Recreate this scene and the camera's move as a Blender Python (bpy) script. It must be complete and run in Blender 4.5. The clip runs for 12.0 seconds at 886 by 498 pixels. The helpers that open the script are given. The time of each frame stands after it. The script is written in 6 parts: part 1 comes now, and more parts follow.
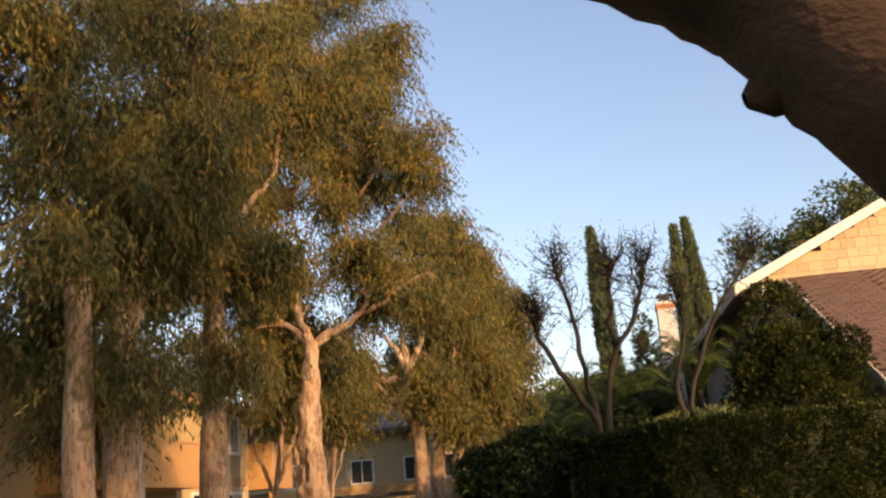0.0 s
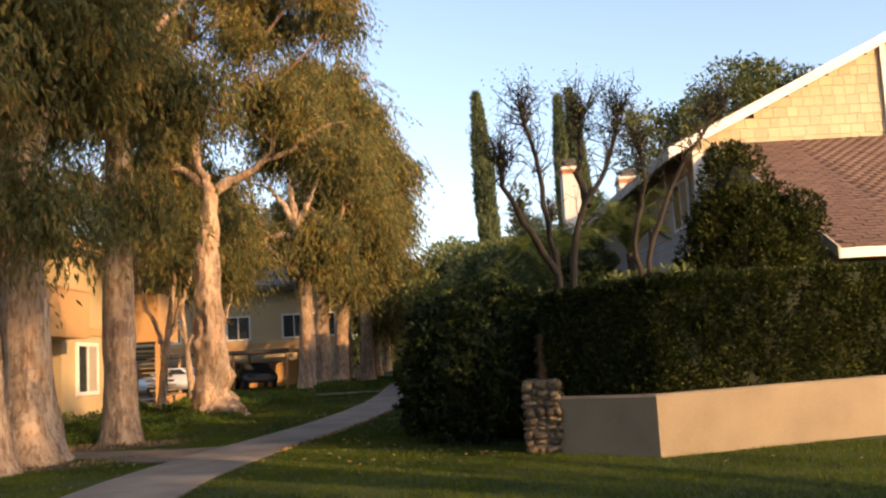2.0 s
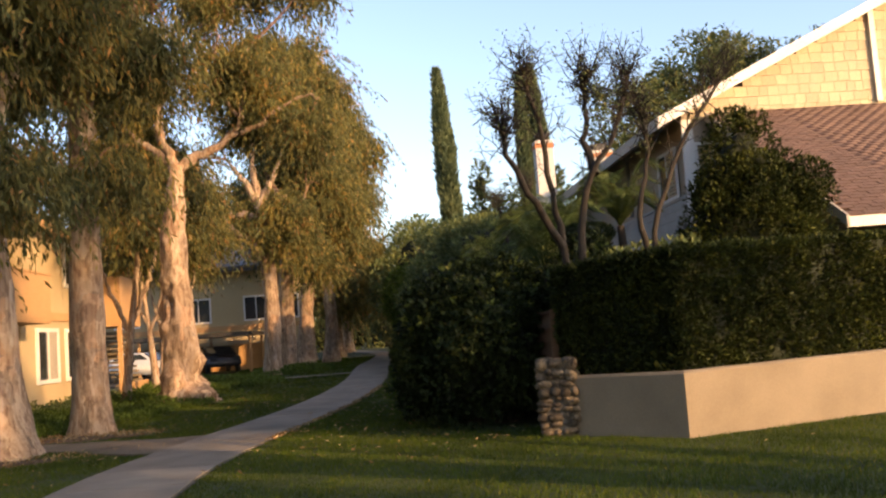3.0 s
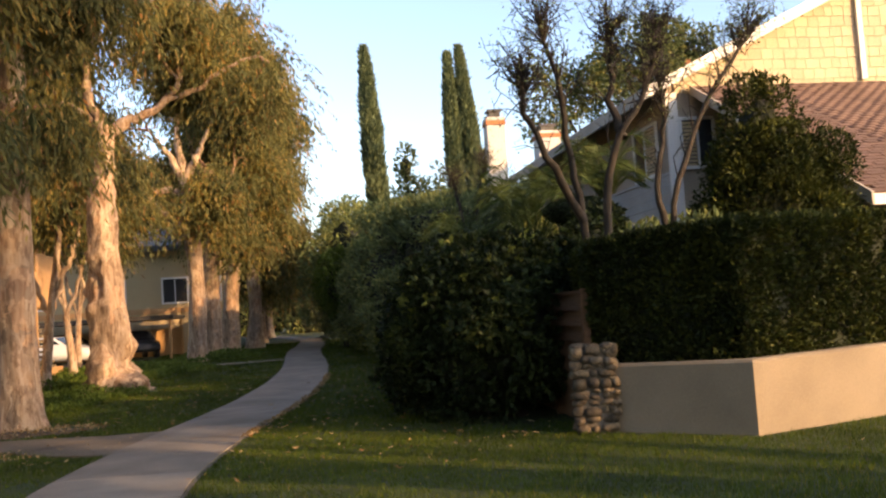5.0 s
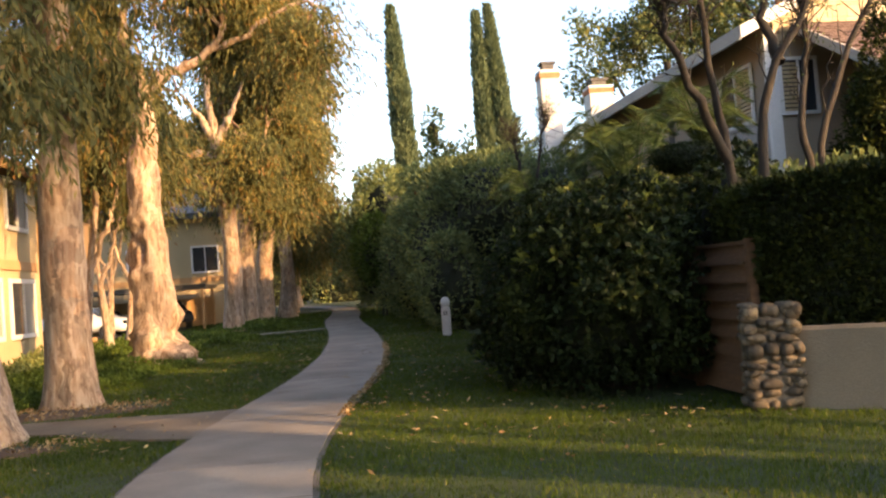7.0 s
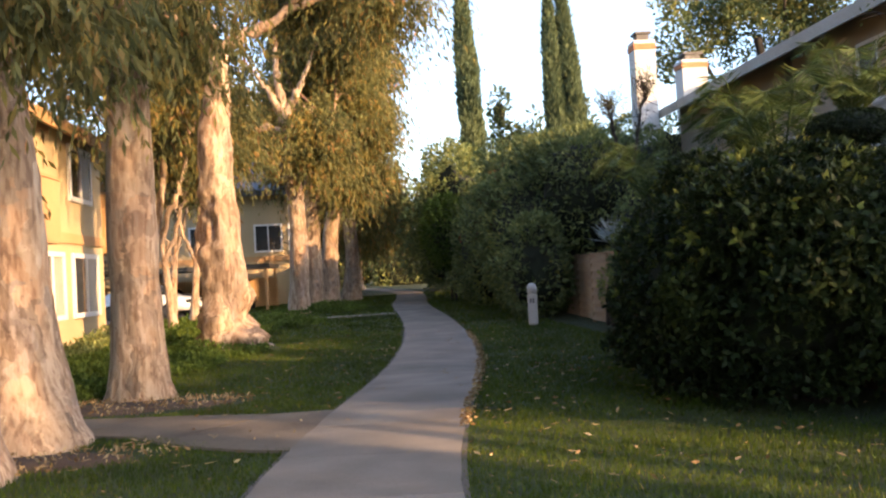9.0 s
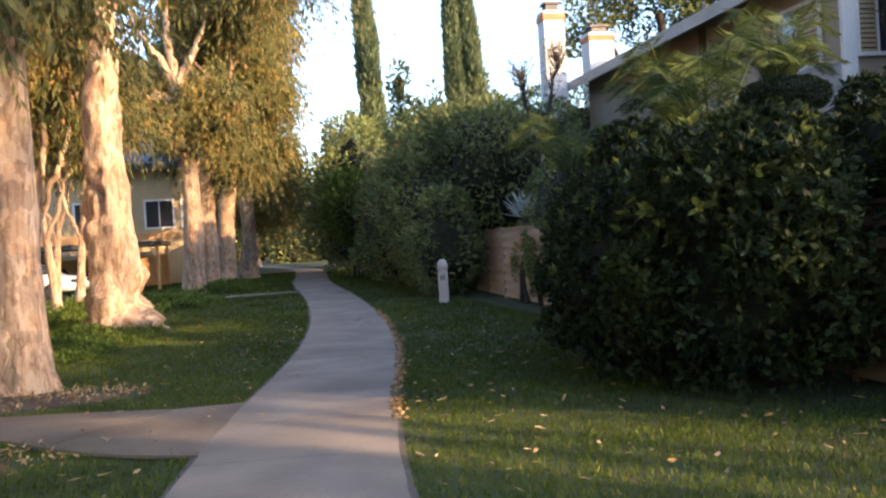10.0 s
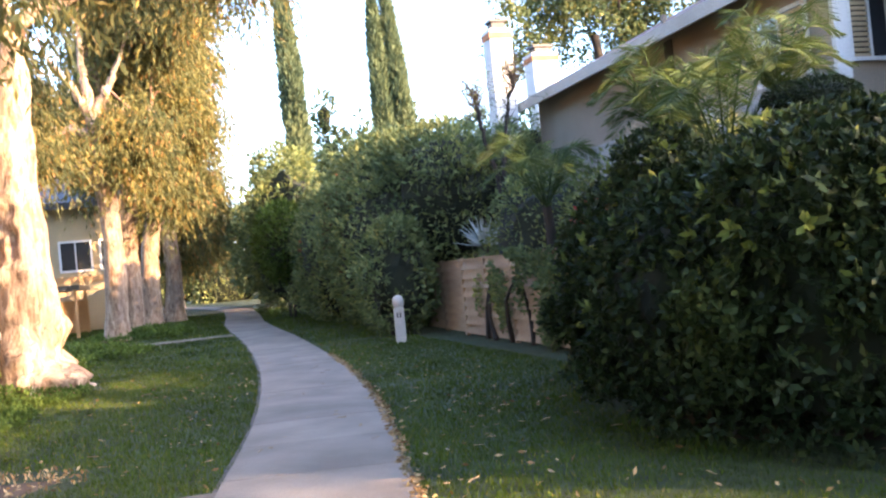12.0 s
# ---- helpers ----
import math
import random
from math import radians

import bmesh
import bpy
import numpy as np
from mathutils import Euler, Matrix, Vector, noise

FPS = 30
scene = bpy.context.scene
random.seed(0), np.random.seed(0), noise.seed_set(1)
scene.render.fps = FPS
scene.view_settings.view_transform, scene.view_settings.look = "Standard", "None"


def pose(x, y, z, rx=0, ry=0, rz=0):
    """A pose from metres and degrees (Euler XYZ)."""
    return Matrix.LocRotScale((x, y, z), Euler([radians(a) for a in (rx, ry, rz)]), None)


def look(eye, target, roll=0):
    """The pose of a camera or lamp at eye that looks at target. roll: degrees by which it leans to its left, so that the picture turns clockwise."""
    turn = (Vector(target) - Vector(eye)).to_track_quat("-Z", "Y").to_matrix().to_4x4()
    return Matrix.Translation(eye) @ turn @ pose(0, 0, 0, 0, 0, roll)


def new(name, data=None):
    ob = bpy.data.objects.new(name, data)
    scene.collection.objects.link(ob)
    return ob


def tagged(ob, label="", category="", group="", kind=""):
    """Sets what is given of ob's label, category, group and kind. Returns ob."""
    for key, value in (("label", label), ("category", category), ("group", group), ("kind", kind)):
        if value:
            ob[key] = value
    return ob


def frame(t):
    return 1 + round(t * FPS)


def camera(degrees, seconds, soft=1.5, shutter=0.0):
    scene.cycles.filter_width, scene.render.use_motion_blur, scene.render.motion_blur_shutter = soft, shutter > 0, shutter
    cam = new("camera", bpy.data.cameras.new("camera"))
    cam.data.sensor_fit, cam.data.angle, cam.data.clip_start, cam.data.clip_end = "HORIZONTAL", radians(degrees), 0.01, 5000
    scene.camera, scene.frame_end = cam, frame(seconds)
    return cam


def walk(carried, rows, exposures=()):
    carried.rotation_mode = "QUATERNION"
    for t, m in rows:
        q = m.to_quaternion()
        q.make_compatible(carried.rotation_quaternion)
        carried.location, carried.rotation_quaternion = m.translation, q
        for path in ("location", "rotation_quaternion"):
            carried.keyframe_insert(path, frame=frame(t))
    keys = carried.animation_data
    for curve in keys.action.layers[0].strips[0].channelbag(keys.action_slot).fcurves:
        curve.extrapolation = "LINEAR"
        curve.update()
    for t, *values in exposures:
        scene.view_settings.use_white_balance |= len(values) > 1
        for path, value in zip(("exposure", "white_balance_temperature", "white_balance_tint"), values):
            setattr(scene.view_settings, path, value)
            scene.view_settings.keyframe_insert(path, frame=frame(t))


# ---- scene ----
cam = camera(50.2, 12.0, soft=2.3)
PATH = [
    (0, (4.301, -2.254, 1.519), (4.059, -0.338, 2.038), -4.5),
    (0.5, (3.815, -1.957, 1.519), (3.647, 0.0, 1.892), -4.5),
    (1, (3.409, -1.619, 1.466), (3.289, 0.361, 1.72), -3.3),
    (1.5, (3.025, -1.315, 1.459), (3.01, 0.678, 1.619), -3.6),
    (2, (2.45, -1.001, 1.494), (2.482, 0.986, 1.718), -3.2),
    (2.5, (2.181, -0.441, 1.433), (2.281, 1.55, 1.588), -6.2),
    (3, (1.707, -0.041, 1.525), (1.837, 1.947, 1.701), -4.2),
    (3.2, (1.589, 0.168, 1.489), (1.713, 2.155, 1.679), -2.9),
    (5, (0.438, 1.972, 1.552), (0.761, 3.941, 1.687), -3.8),
    (5.5, (0.191, 2.497, 1.525), (0.438, 4.475, 1.693), -4.4),
    (6, (-0.193, 2.894, 1.507), (0.131, 4.865, 1.612), -4.3),
    (6.5, (-0.482, 3.396, 1.513), (-0.196, 5.374, 1.586), -4.0),
    (6.7, (-0.531, 3.652, 1.506), (-0.251, 5.631, 1.576), -4.4),
    (8.5, (-1.172, 5.562, 1.59), (-0.795, 7.524, 1.701), -2.4),
    (9, (-1.27, 6.139, 1.562), (-1.09, 8.131, 1.609), -3.1),
    (9.5, (-1.318, 6.763, 1.57), (-1.058, 8.746, 1.587), -3.6),
    (10, (-1.471, 7.212, 1.567), (-1.076, 9.172, 1.552), -3.4),
    (10.5, (-1.582, 7.732, 1.566), (-1.163, 9.687, 1.512), -3.4),
    (11, (-1.666, 8.216, 1.613), (-1.006, 10.104, 1.587), -4.0),
    (11.5, (-1.777, 8.731, 1.631), (-1.223, 10.653, 1.637), -5.1),
    (12, (-1.85, 9.282, 1.672), (-1.29, 11.201, 1.711), -5.4),
]
EXPOSURES = [
    (0.0, 1.1, 7900, 21),
    (2.0, 1.38, 7500, 20),
    (5.0, 1.62, 7300, 19),
    (6.5, 2.15, 7500, 18),
    (9.0, 2.2, 6800, 18),
    (10.5, 2.72, 6200, 18),
    (12.0, 3.4, 6100, 20),
]
walk(cam, [(t, look(e, g, r)) for t, e, g, r in PATH], EXPOSURES)

# ---- world, sun, exposure ----
SUN_DIR = Vector((0.74, -0.67, 0.300)).normalized()
SUN_ELEV = math.asin(SUN_DIR.z)
SUN_AZ = math.atan2(SUN_DIR.x, SUN_DIR.y)
world = bpy.data.worlds.new("sky")
scene.world = world
world.use_nodes = True
wn, wl = world.node_tree.nodes, world.node_tree.links
sky = wn.new("ShaderNodeTexSky")
sky.sky_type = "NISHITA"
sky.sun_disc = False
sky.sun_elevation = SUN_ELEV
sky.sun_rotation = SUN_AZ
sky.air_density, sky.dust_density, sky.ozone_density = 1.0, 1.6, 2.2
wl.new(sky.outputs[0], wn["Background"].inputs[0])
wn["Background"].inputs[1].default_value = 0.15
sun_data = bpy.data.lights.new("sun", "SUN")
sun_data.energy, sun_data.angle, sun_data.color = 3.0, radians(0.6), (1.0, 0.66, 0.33)
sun = new("sun", sun_data)
sun.matrix_world = look(SUN_DIR * 60, (0, 0, 0))

# ---- materials ----
def mat_base(name, rough=0.8, metal=0.0):
    m = bpy.data.materials.new(name)
    m.use_nodes = True
    nt = m.node_tree
    b = nt.nodes["Principled BSDF"]
    b.inputs["Roughness"].default_value = rough
    b.inputs["Metallic"].default_value = metal
    return m, nt, b


def ramp(nt, fac, stops):
    r = nt.nodes.new("ShaderNodeValToRGB")
    e = r.color_ramp.elements
    while len(e) < len(stops):
        e.new(0.5)
    for k, (p, c) in zip(e, stops):
        k.position, k.color = p, (*c, 1)
    nt.links.new(fac, r.inputs[0])
    return r.outputs[0]


def noise_fac(nt, scale, detail=4, stretch=(1, 1, 1), twist=0.0):
    tc = nt.nodes.new("ShaderNodeTexCoord")
    mp = nt.nodes.new("ShaderNodeMapping")
    mp.inputs["Scale"].default_value = stretch
    mp.inputs["Rotation"].default_value = (twist, twist * 0.6, 0)
    nt.links.new(tc.outputs["Object"], mp.inputs[0])
    n = nt.nodes.new("ShaderNodeTexNoise")
    n.inputs["Scale"].default_value, n.inputs["Detail"].default_value = scale, detail
    nt.links.new(mp.outputs[0], n.inputs[0])
    return n.outputs[0]


def mixc(nt, fac, a, b, mode="MIX"):
    x = nt.nodes.new("ShaderNodeMix")
    x.data_type, x.blend_type = "RGBA", mode
    for sock, val in ((x.inputs[0], fac), (x.inputs[6], a), (x.inputs[7], b)):
        if isinstance(val, bpy.types.NodeSocket):
            nt.links.new(val, sock)
        else:
            sock.default_value = val if isinstance(val, float) else (*val, 1)
    return x.outputs[2]


def bump(nt, b, height, strength=0.3, dist=0.02):
    n = nt.nodes.new("ShaderNodeBump")
    n.inputs["Strength"].default_value, n.inputs["Distance"].default_value = strength, dist
    nt.links.new(height, n.inputs["Height"])
    nt.links.new(n.outputs[0], b.inputs["Normal"])


def surface(name, dark, light, rough=0.8, big=0.6, fine=14.0, relief=0.3, vary=0.0, stretch=(1, 1, 1), metal=0.0):
    """A two-scale surface: broad stains and fine grain between two colours."""
    m, nt, b = mat_base(name, rough, metal)
    f1, f2 = noise_fac(nt, big, 5, stretch), noise_fac(nt, fine, 6, stretch)
    c1 = ramp(nt, f1, [(0.3, dark), (0.7, light)])
    c2 = ramp(nt, f2, [(0.3, (0.72, 0.72, 0.72)), (0.75, (1.0, 1.0, 1.0))])
    col = mixc(nt, 0.8, c1, c2, "MULTIPLY")
    if vary:
        oi = nt.nodes.new("ShaderNodeObjectInfo")
        v = ramp(nt, oi.outputs["Random"], [(0.0, (1 - vary,) * 3), (1.0, (1.0,) * 3)])
        col = mixc(nt, 1.0, col, v, "MULTIPLY")
    nt.links.new(col, b.inputs["Base Color"])
    if relief:
        bump(nt, b, f2, relief)
    return m


def leaf_mat(name, stops, rough=0.5, through_light=0.3, patch_size=0.5, warm=(1.1, 1.05, 0.95)):
    """Leaves: colour by leaf, some light passing through."""
    m, nt, b = mat_base(name, rough)
    g = nt.nodes.new("ShaderNodeNewGeometry")
    col = ramp(nt, g.outputs["Random Per Island"], stops)
    patch = ramp(nt, noise_fac(nt, patch_size, 3), [(0.30, (0.48, 0.56, 0.56)), (0.5, (0.9, 0.9, 0.85)), (0.68, warm)])
    col = mixc(nt, 1.0, col, patch, "MULTIPLY")
    nt.links.new(col, b.inputs["Base Color"])
    b.inputs["Specular IOR Level"].default_value = 0.09
    t = nt.nodes.new("ShaderNodeBsdfTranslucent")
    nt.links.new(col, t.inputs[0])
    mx = nt.nodes.new("ShaderNodeMixShader")
    mx.inputs[0].default_value = through_light
    nt.links.new(b.outputs[0], mx.inputs[1])
    nt.links.new(t.outputs[0], mx.inputs[2])
    nt.links.new(mx.outputs[0], nt.nodes["Material Output"].inputs[0])
    return m


def gum_bark():
    """Peeling bark: flakes of cream, tan and gray with brown ragged edges."""
    m, nt, b = mat_base("gum_bark", 0.85)
    tc = nt.nodes.new("ShaderNodeTexCoord")
    warp = nt.nodes.new("ShaderNodeTexNoise")
    warp.inputs["Scale"].default_value, warp.inputs["Detail"].default_value = 2.6, 5
    nt.links.new(tc.outputs["Object"], warp.inputs[0])
    bent = nt.nodes.new("ShaderNodeVectorMath")
    bent.operation = "MULTIPLY_ADD"
    bent.inputs[1].default_value = (0.55, 0.55, 0.9)
    nt.links.new(warp.outputs[1], bent.inputs[0])
    nt.links.new(tc.outputs["Object"], bent.inputs[2])
    mp = nt.nodes.new("ShaderNodeMapping")
    mp.inputs["Scale"].default_value = (1.7, 1.7, 0.55)
    mp.inputs["Rotation"].default_value = (0.22, 0.15, 0)
    nt.links.new(bent.outputs[0], mp.inputs[0])
    flake = nt.nodes.new("ShaderNodeTexVoronoi")
    flake.inputs["Scale"].default_value = 2.1
    nt.links.new(mp.outputs[0], flake.inputs[0])
    chip = nt.nodes.new("ShaderNodeTexVoronoi")
    chip.inputs["Scale"].default_value = 6.0
    nt.links.new(mp.outputs[0], chip.inputs[0])
    sep = nt.nodes.new("ShaderNodeSeparateColor")
    nt.links.new(flake.outputs["Color"], sep.inputs[0])
    sep2 = nt.nodes.new("ShaderNodeSeparateColor")
    nt.links.new(chip.outputs["Color"], sep2.inputs[0])
    c = ramp(nt, sep.outputs[0], [(0.0, (0.21, 0.165, 0.125)), (0.3, (0.40, 0.315, 0.235)), (0.6, (0.50, 0.42, 0.33)), (0.85, (0.44, 0.31, 0.21)), (1.0, (0.30, 0.26, 0.225))])
    d = ramp(nt, sep2.outputs[1], [(0.0, (0.52, 0.44, 0.38)), (0.35, (0.86, 0.80, 0.74)), (1.0, (1.05, 1.02, 1.0))])
    f2 = noise_fac(nt, 7.0, 6, (2.2, 2.2, 0.42), 0.3)
    f3 = noise_fac(nt, 0.55, 3)
    g = ramp(nt, f2, [(0.36, (0.46, 0.36, 0.29)), (0.47, (0.84, 0.78, 0.72)), (0.62, (1.0, 1.0, 1.0))])
    s = ramp(nt, f3, [(0.35, (0.72, 0.72, 0.76)), (0.62, (1.0, 0.96, 0.9))])
    col = mixc(nt, 1.0, mixc(nt, 0.8, mixc(nt, 0.85, c, d, "MULTIPLY"), g, "MULTIPLY"), s, "MULTIPLY")
    nt.links.new(col, b.inputs["Base Color"])
    h = nt.nodes.new("ShaderNodeMath")
    nt.links.new(f2, h.inputs[0])
    nt.links.new(sep2.outputs[0], h.inputs[1])
    bump(nt, b, h.outputs[0], 0.75, 0.035)
    return m


def grass_ground():
    m, nt, b = mat_base("lawn_ground", 0.95)
    f1, f2, f3 = noise_fac(nt, 0.35, 4), noise_fac(nt, 3.0, 5), noise_fac(nt, 60.0, 3)
    c = ramp(nt, f1, [(0.3, (0.024, 0.044, 0.009)), (0.7, (0.042, 0.066, 0.012))])
    d = ramp(nt, f2, [(0.36, (0.55, 0.5, 0.4)), (0.6, (1.0, 1.0, 1.0))])
    e = ramp(nt, f3, [(0.3, (0.5, 0.5, 0.5)), (0.7, (1.0, 1.0, 1.0))])
    col = mixc(nt, 1.0, mixc(nt, 0.8, c, d, "MULTIPLY"), e, "MULTIPLY")
    nt.links.new(col, b.inputs["Base Color"])
    bump(nt, b, f3, 0.6, 0.04)
    return m


def glass_mat():
    m, nt, b = mat_base("window_glass", 0.06)
    b.inputs["Base Color"].default_value = (0.03, 0.035, 0.04, 1)
    b.inputs["Specular IOR Level"].default_value = 0.8
    return m


BARK = gum_bark()
TWIG = surface("twig_bark", (0.16, 0.08, 0.05), (0.32, 0.19, 0.12), 0.85, 1.5, 20)
DARKBARK = surface("dark_bark", (0.016, 0.012, 0.009), (0.038, 0.029, 0.021), 0.9, 1.5, 16, 0.8, stretch=(1.5, 1.5, 0.5))
LIMBBARK = surface("rough_limb_bark", (0.035, 0.020, 0.013), (0.10, 0.056, 0.034), 0.9, 2.5, 18, 0.9, stretch=(0.6, 1.5, 1.5))
GUMLEAF = leaf_mat("gum_leaf", [(0.0, (0.094, 0.108, 0.049)), (0.5, (0.152, 0.154, 0.061)), (0.88, (0.220, 0.192, 0.071)), (0.96, (0.30, 0.205, 0.085)), (1.0, (0.36, 0.185, 0.085))], 0.5, 0.45, 0.95, (1.5, 1.2, 0.82))
BUSHLEAF = leaf_mat("broad_leaf", [(0.0, (0.013, 0.021, 0.009)), (0.75, (0.031, 0.047, 0.018)), (1.0, (0.060, 0.078, 0.028))], 0.42, 0.22, 0.9, (1.3, 1.2, 0.95))
NEWLEAF = leaf_mat("young_leaf", [(0.0, (0.10, 0.13, 0.035)), (0.6, (0.19, 0.22, 0.055)), (1.0, (0.30, 0.31, 0.09))], 0.42, 0.35)
SHRUBLEAF = leaf_mat("shrub_leaf", [(0.0, (0.090, 0.122, 0.055)), (0.7, (0.170, 0.208, 0.090)), (1.0, (0.26, 0.28, 0.11))], 0.5, 0.32, 0.6, (1.3, 1.2, 0.9))
REDLEAF = leaf_mat("reddish_leaf", [(0.0, (0.05, 0.05, 0.02)), (0.6, (0.08, 0.065, 0.025)), (1.0, (0.16, 0.06, 0.03))], 0.5, 0.25)
HEDGELEAF = leaf_mat("hedge_leaf", [(0.0, (0.017, 0.025, 0.008)), (0.8, (0.036, 0.047, 0.012)), (1.0, (0.070, 0.078, 0.019))], 0.55, 0.2, 1.1, (1.5, 1.4, 1.0))
CYPLEAF = leaf_mat("cypress_needle", [(0.0, (0.075, 0.105, 0.060)), (1.0, (0.15, 0.185, 0.10))], 0.7, 0.25)
FARLEAF = leaf_mat("far_tree_leaf", [(0.0, (0.055, 0.080, 0.034)), (0.8, (0.11, 0.135, 0.055)), (1.0, (0.22, 0.20, 0.055))], 0.6, 0.35)
PALMLEAF = leaf_mat("palm_leaf", [(0.0, (0.045, 0.075, 0.024)), (1.0, (0.10, 0.13, 0.038))], 0.4, 0.3)
COVERLEAF = leaf_mat("ground_cover_leaf", [(0.0, (0.055, 0.095, 0.020)), (1.0, (0.12, 0.17, 0.036))], 0.5, 0.35)
GRASS = leaf_mat("grass_blade", [(0.0, (0.038, 0.068, 0.008)), (0.7, (0.071, 0.107, 0.012)), (0.94, (0.112, 0.135, 0.018)), (1.0, (0.24, 0.19, 0.06))], 0.5, 0.35)
FLOWER = leaf_mat("red_flower", [(0.0, (0.55, 0.05, 0.05)), (1.0, (0.75, 0.16, 0.12))], 0.6, 0.3)
# solid near-black filler: the shade inside dense foliage, put in as colour
CORE = surface("shade_core", (0.006, 0.009, 0.004), (0.015, 0.021, 0.008), 1.0, 2.0, 18, 0.5)
GROUND = grass_ground()
SOIL = surface("bark_mulch_soil", (0.040, 0.022, 0.012), (0.105, 0.060, 0.034), 0.95, 1.2, 26, 0.9)
CONCRETE = surface("path_concrete", (0.175, 0.143, 0.110), (0.285, 0.238, 0.188), 0.88, 1.1, 46, 0.3, 0.16)
WORNCONCRETE = surface("dirty_worn_concrete", (0.095, 0.070, 0.047), (0.20, 0.155, 0.11), 0.92, 0.9, 30, 0.4, 0.16)
JOINT = surface("path_joint", (0.065, 0.054, 0.044), (0.11, 0.095, 0.08), 0.95, 1.0, 20)
STUCCO = surface("cream_stucco", (0.185, 0.145, 0.098), (0.265, 0.21, 0.145), 0.9, 0.9, 60, 0.35)
YELLOWSTUCCO = surface("yellow_stucco", (0.44, 0.335, 0.185), (0.52, 0.40, 0.23), 0.9, 0.5, 50, 0.3)
ORANGEWOOD = surface("ochre_balcony_board", (0.46, 0.26, 0.11), (0.54, 0.32, 0.15), 0.8, 0.6, 30, 0.2)
GRAYWALL = surface("taupe_siding", (0.29, 0.235, 0.175), (0.38, 0.31, 0.235), 0.85, 0.6, 30, 0.2)
SHAKE = surface("cream_wall_shingle", (0.53, 0.43, 0.28), (0.65, 0.54, 0.37), 0.85, 1.0, 40, 0.35, 0.2)
PALESIDING = surface("pale_gray_siding", (0.34, 0.325, 0.30), (0.43, 0.41, 0.38), 0.8, 0.8, 30, 0.15)
# white eave paint, toned down to tan for the shade it stands in
FASCIA = surface("shaded_white_paint", (0.36, 0.33, 0.28), (0.47, 0.43, 0.37), 0.75, 0.8, 26, 0.2)
WHITE = surface("white_trim_paint", (0.68, 0.66, 0.62), (0.80, 0.78, 0.74), 0.6, 0.8, 30, 0.1)
TILE = surface("brown_roof_tile", (0.135, 0.078, 0.058), (0.205, 0.122, 0.092), 0.85, 1.2, 30, 0.4, 0.35)
GRAYROOF = surface("gray_roof_shingle", (0.14, 0.145, 0.155), (0.22, 0.22, 0.235), 0.9, 0.8, 12, 0.4)
CHIMNEY = surface("white_chimney_stucco", (0.62, 0.60, 0.56), (0.74, 0.72, 0.68), 0.9, 0.8, 40, 0.25)
BRICKBAND = surface("orange_brick_band", (0.42, 0.16, 0.07), (0.55, 0.24, 0.11), 0.85, 3, 30, 0.4)
DARKMETAL = surface("dark_cap_metal", (0.06, 0.055, 0.05), (0.12, 0.11, 0.10), 0.5, 2, 20, 0.1, metal=0.6)
WOOD = surface("redwood_fence_board", (0.105, 0.048, 0.021), (0.185, 0.092, 0.041), 0.85, 1.5, 12, 0.6, 0.3, (0.6, 0.6, 3.0))
TANWOOD = surface("tan_fence_board", (0.30, 0.20, 0.12), (0.42, 0.30, 0.19), 0.85, 1.5, 12, 0.4, 0.2, (0.6, 0.6, 3.0))
SHUTTER = surface("ochre_louver", (0.40, 0.29, 0.16), (0.52, 0.39, 0.23), 0.7, 2, 30, 0.15)
BLIND = surface("window_blind", (0.34, 0.30, 0.24), (0.42, 0.38, 0.31), 0.8, 3, 20, 0.1, stretch=(6, 6, 0.4))
SHADESTRIP = surface("recess_shade", (0.05, 0.045, 0.04), (0.09, 0.08, 0.07), 0.9, 1, 20, 0)
STONE = surface("river_stone", (0.07, 0.055, 0.038), (0.30, 0.225, 0.14), 0.8, 2.5, 30, 0.5, 0.75)
MORTAR = surface("pillar_mortar", (0.10, 0.085, 0.07), (0.16, 0.135, 0.11), 0.95, 2, 30, 0.6)
BOLLARD = surface("painted_concrete_post", (0.42, 0.39, 0.35), (0.54, 0.51, 0.46), 0.85, 2, 30, 0.3)
DARKBAR = surface("dark_number_paint", (0.04, 0.04, 0.04), (0.07, 0.07, 0.07), 0.8, 2, 30, 0)
LITTER = leaf_mat("dry_leaf", [(0.0, (0.17, 0.095, 0.045)), (0.6, (0.30, 0.205, 0.11)), (1.0, (0.44, 0.335, 0.205))], 0.7, 0.15)
DRYLEAF = surface("fallen_dry_leaf", (0.30, 0.18, 0.08), (0.52, 0.38, 0.20), 0.75, 8, 30, 0.1, 0.45)
GLASS = glass_mat()
CARWHITE = surface("white_car_paint", (0.60, 0.61, 0.62), (0.68, 0.69, 0.70), 0.25, 1, 30, 0)
CARDARK = surface("dark_car_paint", (0.03, 0.03, 0.035), (0.05, 0.05, 0.055), 0.25, 1, 30, 0)
TYRE = surface("tyre_rubber", (0.02, 0.02, 0.02), (0.035, 0.035, 0.035), 0.85, 3, 30, 0.2)
ASPHALT = surface("parking_asphalt", (0.045, 0.043, 0.042), (0.065, 0.062, 0.06), 0.9, 0.5, 60, 0.4)
AGAVE = leaf_mat("pale_agave", [(0.0, (0.42, 0.46, 0.46)), (1.0, (0.58, 0.62, 0.62))], 0.5, 0.1)


# ---- mesh helpers ----
def put(name, me, material, parent=None, label=""):
    ob = new(name, me)
    if not me.materials:
        me.materials.append(material)
    ob.parent = parent
    if label:
        ob["label"] = label
    return ob


def part(name, bm, material, parent=None, label=""):
    me = bpy.data.meshes.new(name)
    bm.to_mesh(me)
    bm.free()
    return put(name, me, material, parent, label)


